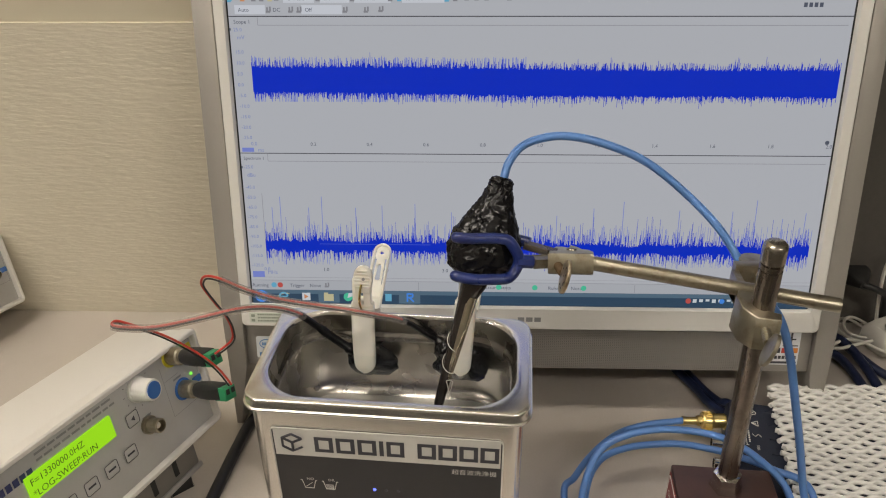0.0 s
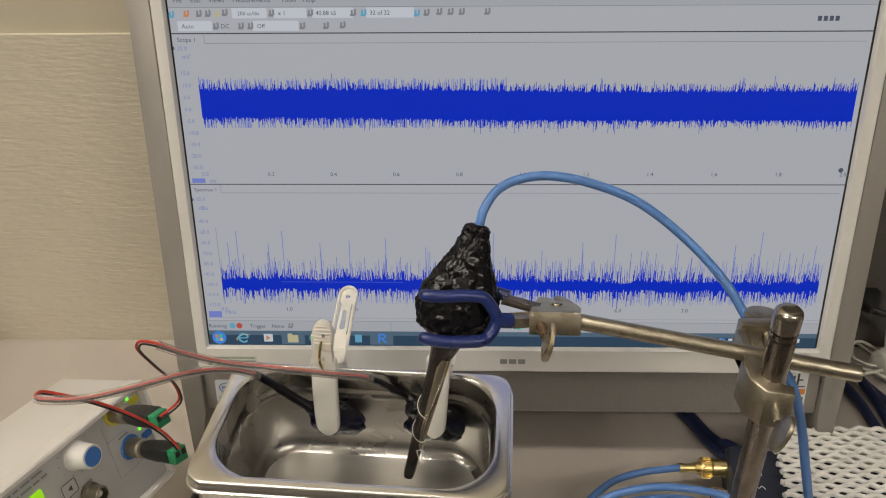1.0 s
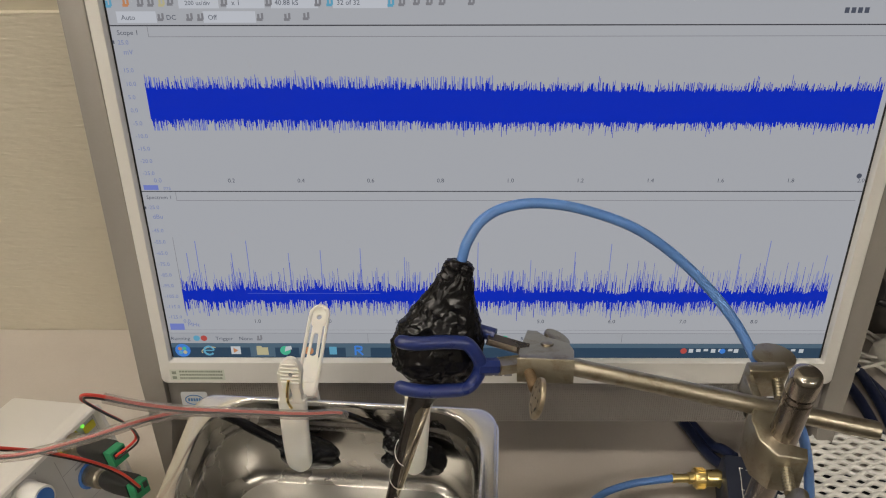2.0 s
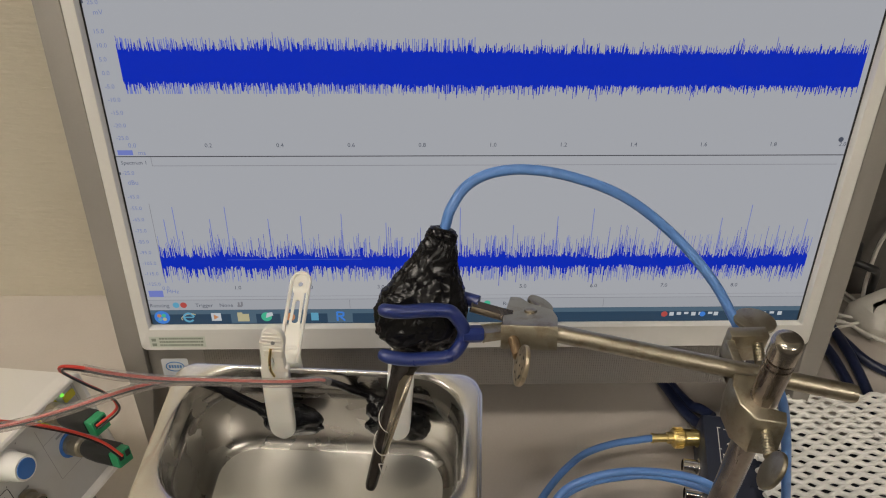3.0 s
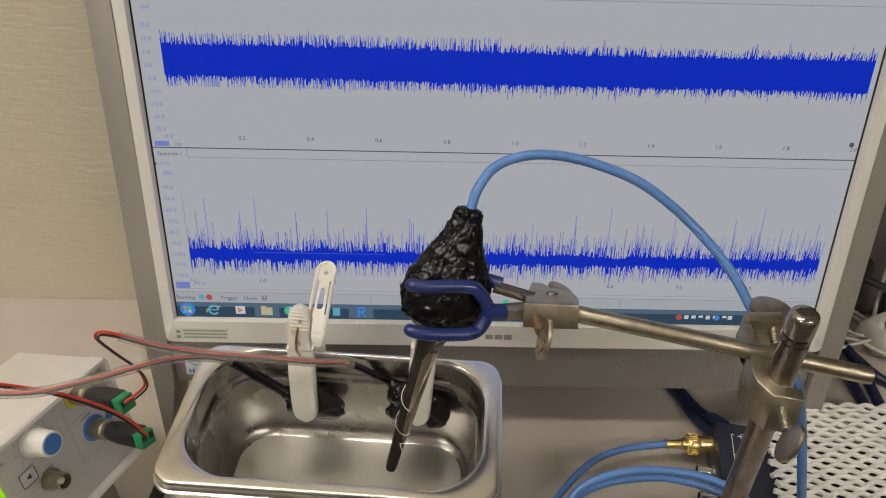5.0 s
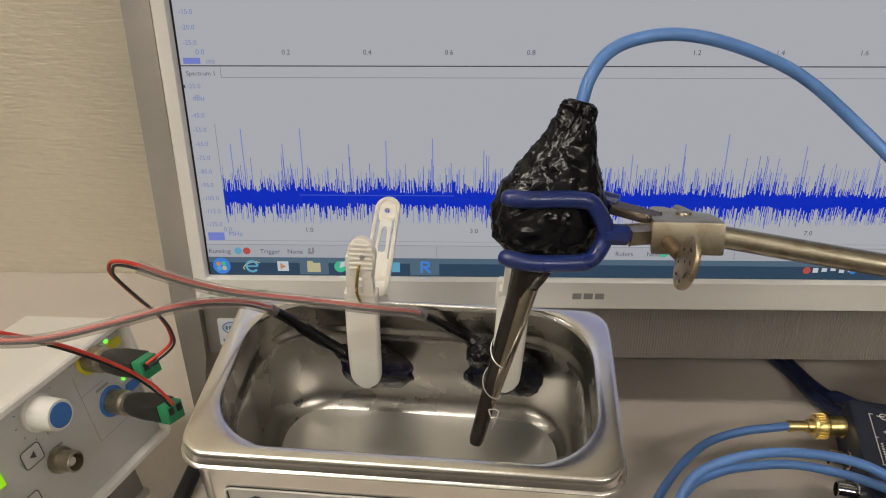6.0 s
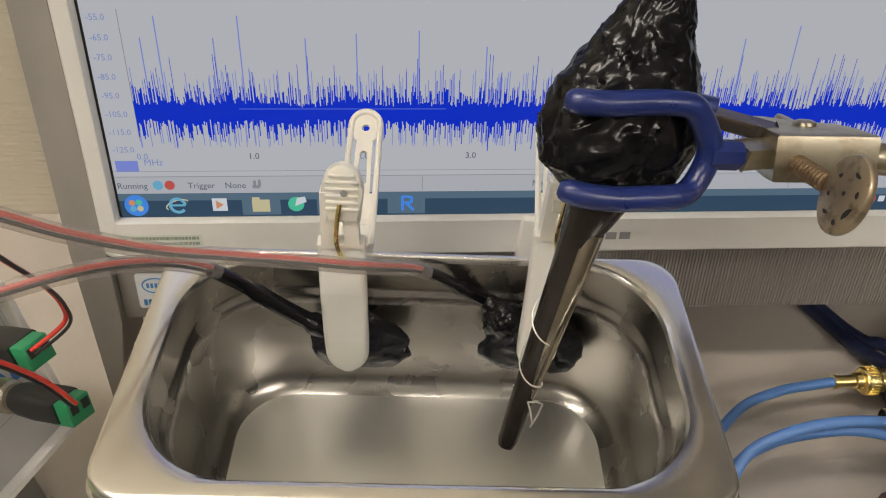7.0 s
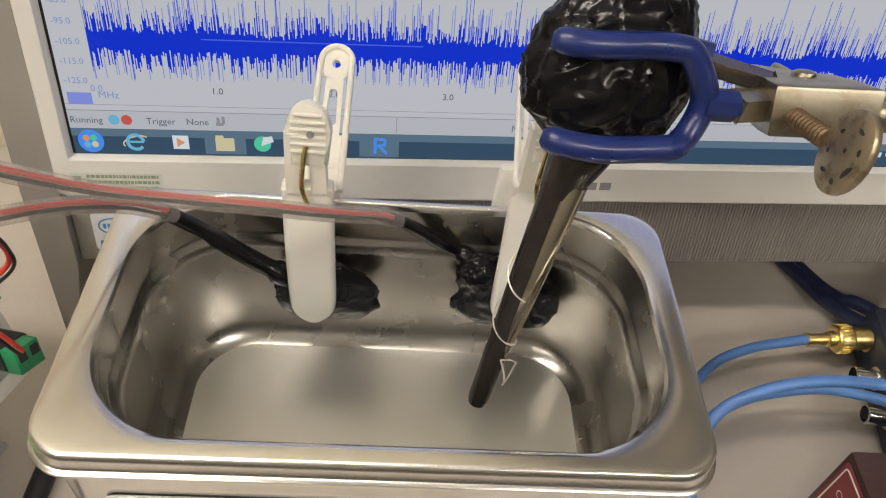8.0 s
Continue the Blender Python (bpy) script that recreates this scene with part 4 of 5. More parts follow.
paired_wire(tr_a, wire_a + [(-0.0330, -0.1285, 0.1830), (-0.0180, -0.1200, 0.1680), (-0.0040, -0.1115, 0.1480), (0.0060, -0.1070, 0.1310), (0.0125, -0.1060, 0.1160)])
part("clear_sleeve", tube(curve_path(wire_a[:-1], 8), 0.0026, 10, caps=False), M["jacket"], tr_a, "clear plastic sleeve")

tr_b = thing("transducer", "black-taped transducer hanging under water on a red and black wire", "transducer", group="transducers in the tank")
part("tape_wad", lump(5.0, (0.1700, -0.0925, 0.1275), (0.0175, 0.0070, 0.0130), 1, (0, -8, 0)), M["tape"], tr_b, "crumpled black tape wad")
part("tape_wad", lump(3.0, (0.1790, -0.0935, 0.1230), (0.0100, 0.0060, 0.0095), 1, (0, 20, 0)), M["tape"], tr_b)
part("tape_wad", lump(9.0, (0.1610, -0.0905, 0.1360), (0.0090, 0.0060, 0.0080), 1, (0, 30, 0)), M["tape"], tr_b)
part("taped_lead", tube(curve_path([(0.1600, -0.0880, 0.1370), (0.1530, -0.0830, 0.1400), (0.1450, -0.0845, 0.1470), (0.1370, -0.0858, 0.1540), (0.1300, -0.0867, 0.1590)], 6), [0.0036] * 6 + [0.0027] * 8 + [0.0021] * 11, 10), M["tape"], tr_b, "black taped lead")
wire_b = [(0.1325, -0.0865, 0.1570), (0.1265, -0.0895, 0.1620), (0.1180, -0.0950, 0.1680), (0.1070, -0.0995, 0.1735), (0.0920, -0.1030, 0.1790), (0.0740, -0.1065, 0.1845), (0.0550, -0.1110, 0.1915), (0.0380, -0.1165, 0.2020), (0.0252, -0.1205, 0.2120)]
tail_b = [(0.0179, -0.1215, 0.2145), (0.0136, -0.119, 0.2097), (0.0126, -0.116, 0.2027), (0.0156, -0.11, 0.1869), (0.0185, -0.104, 0.1723), (0.0186, -0.0985, 0.1577), (0.0161, -0.097, 0.1468), (0.005, -0.102, 0.139)]
paired_wire(tr_b, wire_b + tail_b)
part("clear_sleeve", tube(curve_path(wire_b, 8), 0.0026, 10, caps=False), M["jacket"], tr_b, "clear plastic sleeve")

# ---------------------------------------------------------------- probe wrapped in black tape
probe = thing("hydrophone_probe", "steel-tipped probe wrapped in glossy black tape, held by the clamp", "probe", pose(0.001, 0.005, -0.0038))
TOPP, BOT = Vector((0.1945, -0.0815, 0.2680)), Vector((0.1765, -0.1090, 0.2030))
zd = (TOPP - BOT).normalized()
xd = (Vector((1, 0.1, 0)) - zd * zd.dot(Vector((1, 0.1, 0)))).normalized()
axis = Matrix((xd, zd.cross(xd), zd)).transposed().to_4x4()
axis.translation = BOT + Vector((0.0012, 0.0030, 0.0))
LEN = 0.0682
bm = bmesh.new()
prof = [(0.0, 0.0), (0.0070, 0.0), (0.0120, 0.0025), (0.0190, 0.0075), (0.0224, 0.0150), (0.0231, 0.0220), (0.0214, 0.0310), (0.0164, 0.0410), (0.0111, 0.0510), (0.0086, 0.0575), (0.0077, 0.0615), (0.0078, 0.0650), (0.0066, LEN - 0.0012), (0.0046, LEN - 0.0002), (0.0, LEN - 0.0008)]
fine = []
for (r0, h0), (r1, h1) in zip(prof, prof[1:]):
    for s in range(9):
        fine.append((r0 + (r1 - r0) * s / 9, h0 + (h1 - h0) * s / 9))
fine.append(prof[-1])
lathe(fine, 120, None, bm, 0.60)
for v in bm.verts:
    r = math.hypot(v.co.x, v.co.y)
    if r > 1e-5:
        a = math.atan2(v.co.y, v.co.x)
        p3 = Vector((v.co.x, v.co.y, v.co.z * 0.6)) * 150
        p3 = p3 + Vector((noise.noise(p3 * 0.5), noise.noise(p3 * 0.5 + Vector((7, 0, 0))), noise.noise(p3 * 0.5 + Vector((0, 7, 0))))) * 1.2
        wr = 0.0008 * noise.noise(p3 * 0.5) - 0.0024 * abs(noise.noise(p3)) - 0.0014 * abs(noise.noise(p3 * 2.1 + Vector((3, 0, 0)))) - 0.0007 * abs(noise.noise(p3 * 4.3)) + 0.0010
        if 0.006 < v.co.z < LEN - 0.001:
            k = (r + wr) / r
            v.co.x *= k
            v.co.y *= k
bmesh.ops.transform(bm, matrix=axis, verts=bm.verts)
part("tape_wrap", bm, M["tape"], probe, "glossy wrinkled black tape wrap")
part("tape_fold", lump(21.0, (0.1925, -0.0970, 0.2125), (0.0105, 0.0085, 0.0130), 1, (0, -20, 0)), M["tape"], probe, "folded end of the tape wrap")
R0, R1 = Vector((0.1752, -0.1090, 0.2050)), Vector((0.1550, -0.1378, 0.1288))
d = (R1 - R0)
# one chrome rod: dark reflection is its colour, bright one an added strip
part("probe_rod", tube([R0 + d * s for s in (0, 0.12, 0.35, 0.6, 0.8, 0.97, 1.0)], [0.0054, 0.0050, 0.0045, 0.0039, 0.0035, 0.0032, 0.0026], 24), M["rodblack"], probe, "glossy tapered rod with its dark reflection in the colour")
side = Vector((0.80, -0.58, 0.15)).normalized()
part("reflection_strip", tube([R0 + d * s + side * r for s, r in ((0.10, 0.0030), (0.3, 0.0026), (0.5, 0.0021), (0.66, 0.0015), (0.78, 0.0008))], [0.0042, 0.0038, 0.0034, 0.0030, 0.0027], 24), M["rodgleam"], probe, "tan strip standing in for the rod's bright reflection")
part("tape_collar", tube([R0 + d * s + Vector((x, 0, 0)) for s, x in ((-0.06, 0.0022), (0.0, 0.0018), (0.05, 0.0012), (0.10, 0.0005), (0.15, 0.0))], [0.0086, 0.0084, 0.0072, 0.0060, 0.0052], 28), M["rodblack"], probe, "black tape round the rod's neck")
bm = bmesh.new()
turns = []
for k in range(61):
    s = 0.42 + 0.36 * k / 60
    a = 6.28 * (0.35 + 2.0 * k / 60)
    turns.append(R0 + d * s + Vector((math.cos(a), math.sin(a), 0.25 * math.sin(a))) * (0.0066 - 0.0030 * s))
tube(turns, 0.00024, 6, bm)
end = R0 + d * 0.765 + Vector((-0.0014, 0, 0.0010))
knot = end + Vector((0.0020, -0.0042, 0))
tube([knot, end + Vector((0.0046, -0.0054, 0.0018)), end + Vector((0.0062, -0.0056, 0.0006)), end + Vector((0.0050, -0.0062, -0.0050)), end + Vector((0.0034, -0.0068, -0.0092))], 0.0003, 6, bm)
tube([knot, end + Vector((0.0030, -0.0062, -0.0030)), end + Vector((0.0036, -0.0072, -0.0064))], 0.0003, 6, bm)
part("tie_thread", bm, material("silver_thread", (0.75, 0.73, 0.68), 0.3, metal=0.6), probe, "thin silver tie wire with loose ends")

# ---------------------------------------------------------------- clamp, boss head and stand
clamp = thing("laboratory_clamp", "nickel laboratory clamp with blue vinyl-covered fingers on a steel rod", "clamp", pose(0.001, 0.005, -0.0038))
fin = [(0.1634, -0.1085, 0.2377), (0.1684, -0.11, 0.2377), (0.1754, -0.1102, 0.2374), (0.1844, -0.109, 0.237), (0.1934, -0.1085, 0.2364), (0.198, -0.1086, 0.2347), (0.2024, -0.1099, 0.2282), (0.204, -0.1108, 0.2235), (0.2031, -0.1125, 0.2189), (0.1997, -0.1158, 0.2148), (0.1954, -0.1185, 0.2142), (0.1874, -0.1195, 0.2144), (0.1774, -0.1205, 0.215), (0.1684, -0.12, 0.2162), (0.1629, -0.118, 0.217)]
path = curve_path(fin, 4)
rads = [0.0034] * len(path)
for k, r in enumerate((0.0016, 0.0027, 0.0032)):
    rads[k] = rads[-1 - k] = r
finger = part("front_finger", tube(path, rads, 14), M["vinyl"], clamp, "blue vinyl-dipped two-prong finger")
part("finger_sleeve", tube([Vector((0.2030, -0.1112, 0.2225)) + Vector((0.0100, 0.0012, -0.0012)) * s for s in (0, 0.9, 1.0)], [0.0042, 0.0042, 0.0036], 8), M["vinyl"], finger)
back = curve_path([(0.1900, -0.0830, 0.2240), (0.1960, -0.0850, 0.2245), (0.2020, -0.0880, 0.2245), (0.2080, -0.0900, 0.2240), (0.2120, -0.0915, 0.2238)], 6)
part("back_finger", tube(back, [0.0018, 0.0030] + [0.0036] * (len(back) - 2), 12), M["vinyl"], clamp, "blue vinyl-dipped finger behind the probe")
part("finger_bar", box(-0.0030, 0.0030, -0.0026, 0.0026, 0, 0.0150, 0.0006, m=along((0.2130, -0.1098, 0.2212), (0.2270, -0.1060, 0.2195))), M["nickel"], clamp)
part("finger_bar", box(-0.0017, 0.0017, -0.0022, 0.0022, 0, 0.0200, 0.0006, m=along((0.2085, -0.0935, 0.2235), (0.2260, -0.0975, 0.2205))), M["postmetal"], clamp)
CL = pose(0.2360, -0.1050, 0.2195, -25, 0, 0)  # the clamp's head leans back on its rod
out = [(-0.0145, -0.0085), (0.0125, -0.0110), (0.0145, 0.0020), (0.0135, 0.0115), (0.0020, 0.0190), (-0.0005, 0.0290), (-0.0060, 0.0300), (-0.0092, 0.0150), (-0.0128, 0.0000)]
part("clamp_body", plate(out, -0.0075, 0.0055, 0.0010, m=CL), M["nickel"], clamp, "worn nickel-plated clamp body")
part("rivet", lathe([(0, 0), (0.0034, 0), (0.0032, 0.0010), (0.0020, 0.0016), (0, 0.0017)], 18, CL @ pose(0.0020, 0.0090, 0.0054)), M["nickel"], clamp)


def thumb_screw(parent, foot, tip, normal, disc_r, mat, lean=0.0):
    """A threaded stem with a flat round thumb plate on its end."""
    foot, tip, normal = Vector(foot), Vector(tip), Vector(normal).normalized()
    way = (tip - foot).normalized()
    bm = bmesh.new()
    n = 22
    stem = tip - way * disc_r * 0.8
    pts = [foot + (stem - foot) * k / n for k in range(n + 1)]
    tube(pts, [0.0024 + (0.00035 if k % 2 else 0) for k in range(n + 1)], 12, bm)
    screw = part("thumb_screw", bm, M["rust"] if mat == "rust" else M["nickel"], parent, "rusty threaded screw" if mat == "rust" else "")
    z = normal - way * normal.dot(way)
    z.normalize()
    x = way.cross(z)
    m = Matrix((x, way, z)).transposed().to_4x4()
    m.translation = tip
    pts = [(disc_r * 1.12 * math.cos(a), disc_r * 0.86 * math.sin(a)) for a in (2 * math.pi * k / 26 for k in range(26))]
    part("thumb_plate", plate(pts, -0.0012, 0.0012, 0.0006, m=m), M["plate"] if mat == "rust" else M["nickel"], screw, "flat worn thumb plate")
    if mat == "rust":
        bm = bmesh.new()
        for sx, sy, w, h, turn in ((-0.62, 0.30, 0.0011, 0.0005, 70), (-0.18, 0.62, 0.0009, 0.0005, 10), (0.36, 0.55, 0.0019, 0.0007, -28), (0.74, 0.20, 0.0008, 0.0006, 40), (0.62, -0.38, 0.0009, 0.0005, 80), (0.16, -0.60, 0.0006, 0.0004, 20), (-0.42, -0.42, 0.0007, 0.0005, 130), (-0.05, 0.05, 0.0006, 0.0005, 0)):
            for lift in (0.0012, -0.0013):
                spot = [Vector((w * math.cos(a) * (1 + 0.2 * math.sin(3 * a)), h * math.sin(a), 0)) for a in (2 * math.pi * k / 10 for k in range(10))]
                spot = [pose(sx * disc_r, sy * disc_r * 0.8, 0, 0, 0, turn) @ v for v in spot]
                plate([(v.x, v.y) for v in spot], lift, lift + 0.0001, bm=bm)
        bmesh.ops.transform(bm, matrix=m, verts=bm.verts)
        part("wear_spot", bm, M["dark"], screw, "dark spots where the plating has chipped")["kind"] = "stuff"
    return screw


thumb_screw(clamp, (0.2275, -0.1120, 0.2205), (0.2292, -0.1345, 0.2268), (-0.95, 0.0, 0.22), 0.0092, "rust")
thumb_screw(clamp, (0.2420, -0.0930, 0.2135), (0.2455, -0.0800, 0.2100), (0.25, -0.25, 0.9), 0.0066, "nickel")
part("clamp_rod", tube([Vector((0.2480, -0.1090, 0.2202)), Vector((0.2500, -0.1095, 0.2202)), Vector((0.3834, -0.1426, 0.2148)), Vector((0.3850, -0.1430, 0.2148))], [0.0042, 0.0044, 0.0044, 0.0040], 20), M["nickel"], clamp, "worn nickel-plated rod")

stand = thing("magnetic_stand", "dark red-brown magnetic base with an upright aged steel post", "stand")
PB, PT = Vector((0.3480, -0.1385, 0.0625)), Vector((0.3395, -0.1415, 0.2550))
L = (PT - PB).length
pp = [(0, 0), (0.0064, 0), (0.0064, L - 0.0180), (0.0058, L - 0.0178), (0.0058, L - 0.0166), (0.0064, L - 0.0164), (0.0064, L - 0.0140), (0.0058, L - 0.0138), (0.0058, L - 0.0126)]
part("post", lathe(pp + [(0.0, L - 0.0126)], 28, along(PB, PT)), M["postmetal"], stand, "aged steel post with grooves near its top")
part("post_cap", lathe([(0, L - 0.0125), (0.0066, L - 0.0125), (0.0067, L - 0.0040), (0.0063, L - 0.0020), (0.0050, L - 0.0006), (0.0028, L - 0.0001), (0.0, L)], 28, along(PB, PT)), M["postcap"], stand, "bright polished end of the post")
part("nut", lathe([(0, 0), (0.0105, 0), (0.0108, 0.0020), (0.0090, 0.0060), (0.0090, 0.0125), (0.0068, 0.0135), (0, 0.0135)], 6, along(PB, PT)), M["chrome"], stand, "bright hexagon nut")
BASE = pose(0.3473, -0.1515, 0, 0, 0, -4)
bm = box(-0.033, 0.033, -0.030, 0.0300, 0.0, 0.0625, 0.0015)
bmesh.ops.transform(bm, matrix=BASE, verts=bm.verts)
base = part("base", bm, M["basered"], stand, "dark red-brown enamelled magnet block")
SIDE = BASE @ pose(-0.0331, 0, 0.0312, 90, 0, -90)  # x along the block's side, y up it, z out of it
bm = plate(rounded(0.054, 0.056, 0.002, 4), 0.0002, 0.0005)
bmesh.ops.transform(bm, matrix=SIDE, verts=bm.verts)
lab = part("switch_label", bm, M["label"], base, "dark red label with a white border")
bm = tube([Vector((x, y, 0.0006)) for x, y in rounded(0.050, 0.052, 0.002, 4)], 0.0004, 5, closed=True)
letters([("ON", -0.0215, 0.0120, 0.0007, 0.0062)], bm)
bmesh.ops.transform(bm, matrix=SIDE, verts=bm.verts)
part("label_print", bm, M["whitecord"], lab)

boss = thing("boss_head", "worn nickel boss head joining the rod to the post", "boss head", pose(0.0020, 0.0055, -0.0040))
jaw = [(0.3312, -0.1280), (0.3262, -0.1400), (0.3268, -0.1500), (0.3325, -0.1580), (0.3455, -0.1600), (0.3470, -0.1545), (0.3405, -0.1535), (0.3345, -0.1510), (0.3322, -0.1465), (0.3335, -0.1415), (0.3385, -0.1385), (0.3440, -0.1370), (0.3430, -0.1290)]
bm = bmesh.new()
hi = [bm.verts.new((x, y, 0.2195 - 0.10 * (y + 0.128) * -1)) for x, y in jaw]
lo = [bm.verts.new((x - 0.002, y - 0.0030 if y > -0.15 else y - 0.0055, 0.1985)) for x, y in jaw]
bm.faces.new(hi)
bm.faces.new(lo)
for k in range(len(jaw)):
    bm.faces.new((hi[k], hi[(k + 1) % len(jaw)], lo[(k + 1) % len(jaw)], lo[k]))
bmesh.ops.bevel(bm, geom=[e for e in bm.edges if all(v in hi for v in e.verts) or all(v in lo for v in e.verts)], offset=0.0007, segments=2, affect="EDGES", profile=0.5)
part("post_jaw", bm, M["nickel"], boss, "open nickel jaw round the post")
bm = box(0.3325, 0.3515, -0.1145, -0.1080, 0.2040, 0.2225, 0.0008)
box(0.3302, 0.3365, -0.1290, -0.1140, 0.2040, 0.2110, 0.0008, 2, bm)
box(0.3302, 0.3345, -0.1290, -0.1140, 0.2040, 0.2200, 0.0006, 2, bm)
part("rod_jaw", bm, M["nickel"], boss, "open nickel jaw round the rod")
thumb_screw(boss, (0.3445, -0.1260, 0.2160), (0.3508, -0.0985, 0.2160), (-0.05, -0.40, 0.9), 0.0095, "nickel")
thumb_screw(boss, (0.3385, -0.1560, 0.2090), (0.3325, -0.1810, 0.2120), (-0.93, -0.1, 0.32), 0.0090, "nickel")

# ---------------------------------------------------------------- blue coaxial cable
coax = thing("coaxial_cable", "bright blue coaxial cable looping from the probe to a gold plug", "cable")
run = [(0.1945, -0.076, 0.253), (0.1963, -0.073, 0.26), (0.1987, -0.069, 0.2665), (0.2058, -0.0605, 0.2728), (0.2174, -0.0545, 0.2762), (0.2345, -0.0535, 0.278), (0.2576, -0.053, 0.2732), (0.2857, -0.0545, 0.2615), (0.3128, -0.061, 0.242), (0.3329, -0.0785, 0.225), (0.348, -0.0945, 0.204), (0.358, -0.1075, 0.194), (0.3665, -0.1165, 0.183), (0.3765, -0.1195, 0.157), (0.385, -0.125, 0.125), (0.397, -0.125, 0.086), (0.407, -0.128, 0.048), (0.408, -0.15, 0.025), (0.38, -0.19, 0.012), (0.32, -0.215, 0.006), (0.275, -0.19, 0.01), (0.256, -0.15, 0.025), (0.2575, -0.1224, 0.035), (0.2706, -0.0962, 0.047), (0.291, -0.0887, 0.058), (0.3229, -0.0877, 0.064), (0.3625, -0.0927, 0.06), (0.3903, -0.1119, 0.05), (0.4003, -0.13, 0.039), (0.4, -0.165, 0.02), (0.36, -0.205, 0.01), (0.305, -0.208, 0.008), (0.268, -0.175, 0.013), (0.258, -0.14, 0.02), (0.2632, -0.109, 0.03), (0.2757, -0.089, 0.034), (0.296, -0.0785, 0.035), (0.318, -0.0742, 0.035), (0.338, -0.073, 0.0345), (0.3563, -0.0772, 0.035), (0.3733, -0.0865, 0.038), (0.395, -0.103, 0.0415), (0.415, -0.125, 0.043), (0.408, -0.17, 0.012), (0.36, -0.215, 0.004), (0.29, -0.205, 0.004), (0.252, -0.155, 0.01), (0.247, -0.1079, 0.018), (0.256, -0.0945, 0.0195), (0.2676, -0.0774, 0.02), (0.2835, -0.0595, 0.0205), (0.3005, -0.0465, 0.021), (0.3215, -0.0395, 0.022), (0.339, -0.0372, 0.0228), (0.3525, -0.0355, 0.0232)]
part("jacket", tube(curve_path(run, 7), 0.0026, 14), M["coax"], coax, "blue cable jacket")
G0, G1 = Vector((0.3500, -0.0357, 0.0230)), Vector((0.3875, -0.0362, 0.0241))
plug = part("plug", lathe([(0, 0), (0.0036, 0), (0.0036, 0.0016), (0.0031, 0.0018), (0.0031, 0.0110), (0.0042, 0.0115), (0.0044, 0.0150), (0.0066, 0.0152), (0.0072, 0.0162), (0.0072, 0.0225), (0.0066, 0.0235), (0.0060, 0.0240), (0.0060, 0.0330), (0.0055, 0.0335), (0, 0.0335)], 28, along(G0, G1)), M["gold"], coax, "gold-plated bayonet plug")
bm = bmesh.new()
for k in range(24):
    a = 2 * math.pi * k / 24
    box(-0.0004, 0.0004, -0.0003, 0.0003, 0.0165, 0.0222, 0.0, 1, bm, along(G0, G1) @ pose(0.0073 * math.cos(a), 0.0073 * math.sin(a), 0, 0, 0, math.degrees(a)))
part("knurl", bm, M["gold"], plug)["kind"] = "stuff"

# ---------------------------------------------------------------- oscilloscope box and foam net
SC = pose(0.3872, -0.0212, 0, 0, 0, -11)  # its far end corner; x along the box, y to the wall
scope = thing("usb_oscilloscope", "flat navy-black USB oscilloscope box with white front print", "oscilloscope", SC)
part("case", loft([[(x, y, h) for x, y in rounded(0.150 - 2 * i, 0.094 - 2 * i, 0.004, 4, 0.075, -0.047)] for i, h in ((0.002, 0.005), (0.0, 0.008), (0.0, 0.031), (0.0015, 0.034), (0.003, 0.0345))]), M["pico"], scope, "navy-black plastic case")
for k in range(6):
    part("rib", box(0.028, 0.146, -0.0885 + k * 0.0158, -0.0875 + k * 0.0158, 0.0344, 0.0352, 0.0002, 1), M["pico"], scope)
for x in (0.02, 0.13):
    for y in (-0.08, -0.014):
        part("foot", lathe([(0, 0), (0.006, 0), (0.0065, 0.003), (0.006, 0.0052), (0, 0.0052)], 12, pose(x, y, 0)), M["black"], scope)
for k, y in enumerate((-0.0375, -0.060)):
    m = pose(0.0005, y, 0.0195, 0, -90, 0)
    sock = part("socket", lathe([(0, 0), (0.0062, 0), (0.0062, 0.0016), (0.0048, 0.0018), (0.0048, 0.0120), (0.0043, 0.0124), (0.0040, 0.0124), (0.0040, 0.0060), (0, 0.0060)], 22, m), M["chrome"], scope, "bright nickel bayonet socket")
    part("socket_core", lathe([(0, 0.006), (0.0038, 0.006), (0.0038, 0.0080), (0, 0.0080)], 16, m), M["dark"], sock)
part("socket", lathe([(0, 0), (0.0062, 0), (0.0062, 0.0016), (0.0050, 0.0018), (0.0050, 0.0080), (0, 0.0080)], 22, pose(0.0005, -0.0155, 0.0225, 0, -90, 0)), M["gold"], scope)
bm = bmesh.new()
for a, b in (((0.0110, -0.012), (0.0110, -0.050)), ((0.0105, -0.012), (0.0130, -0.012)), ((0.0105, -0.030), (0.0125, -0.030)), ((0.0105, -0.050), (0.0125, -0.050)), ((0.0165, -0.0250), (0.0215, -0.0222)), ((0.0215, -0.0222), (0.0215, -0.0278)), ((0.0215, -0.0278), (0.0165, -0.0250)), ((0.0180, -0.0250), (0.0202, -0.0250))):
    tube([Vector((*a, 0.0347)), Vector((*b, 0.0347))], 0.0003, 5, bm)
tube([Vector((0.0190 + 0.0022 * math.cos(q), -0.0130 + 0.0022 * math.sin(q), 0.0347)) for q in (6.283 * k / 16 for k in range(16))], 0.0003, 5, bm, closed=True)
tube([Vector((0.0150, -0.0130, 0.0347)), Vector((0.0195, -0.0130, 0.0347))], 0.0003, 5, bm)
tube(curve_path([(0.0160 + 0.0022 * k, -0.0385 + 0.0012 * (-1) ** k, 0.0347) for k in range(4)], 5), 0.0003, 5, bm)
for k in range(7):
    flat(0.0128, 0.0140, -0.0465 + k * 0.0019, -0.0452 + k * 0.0019, 0.0347, bm)
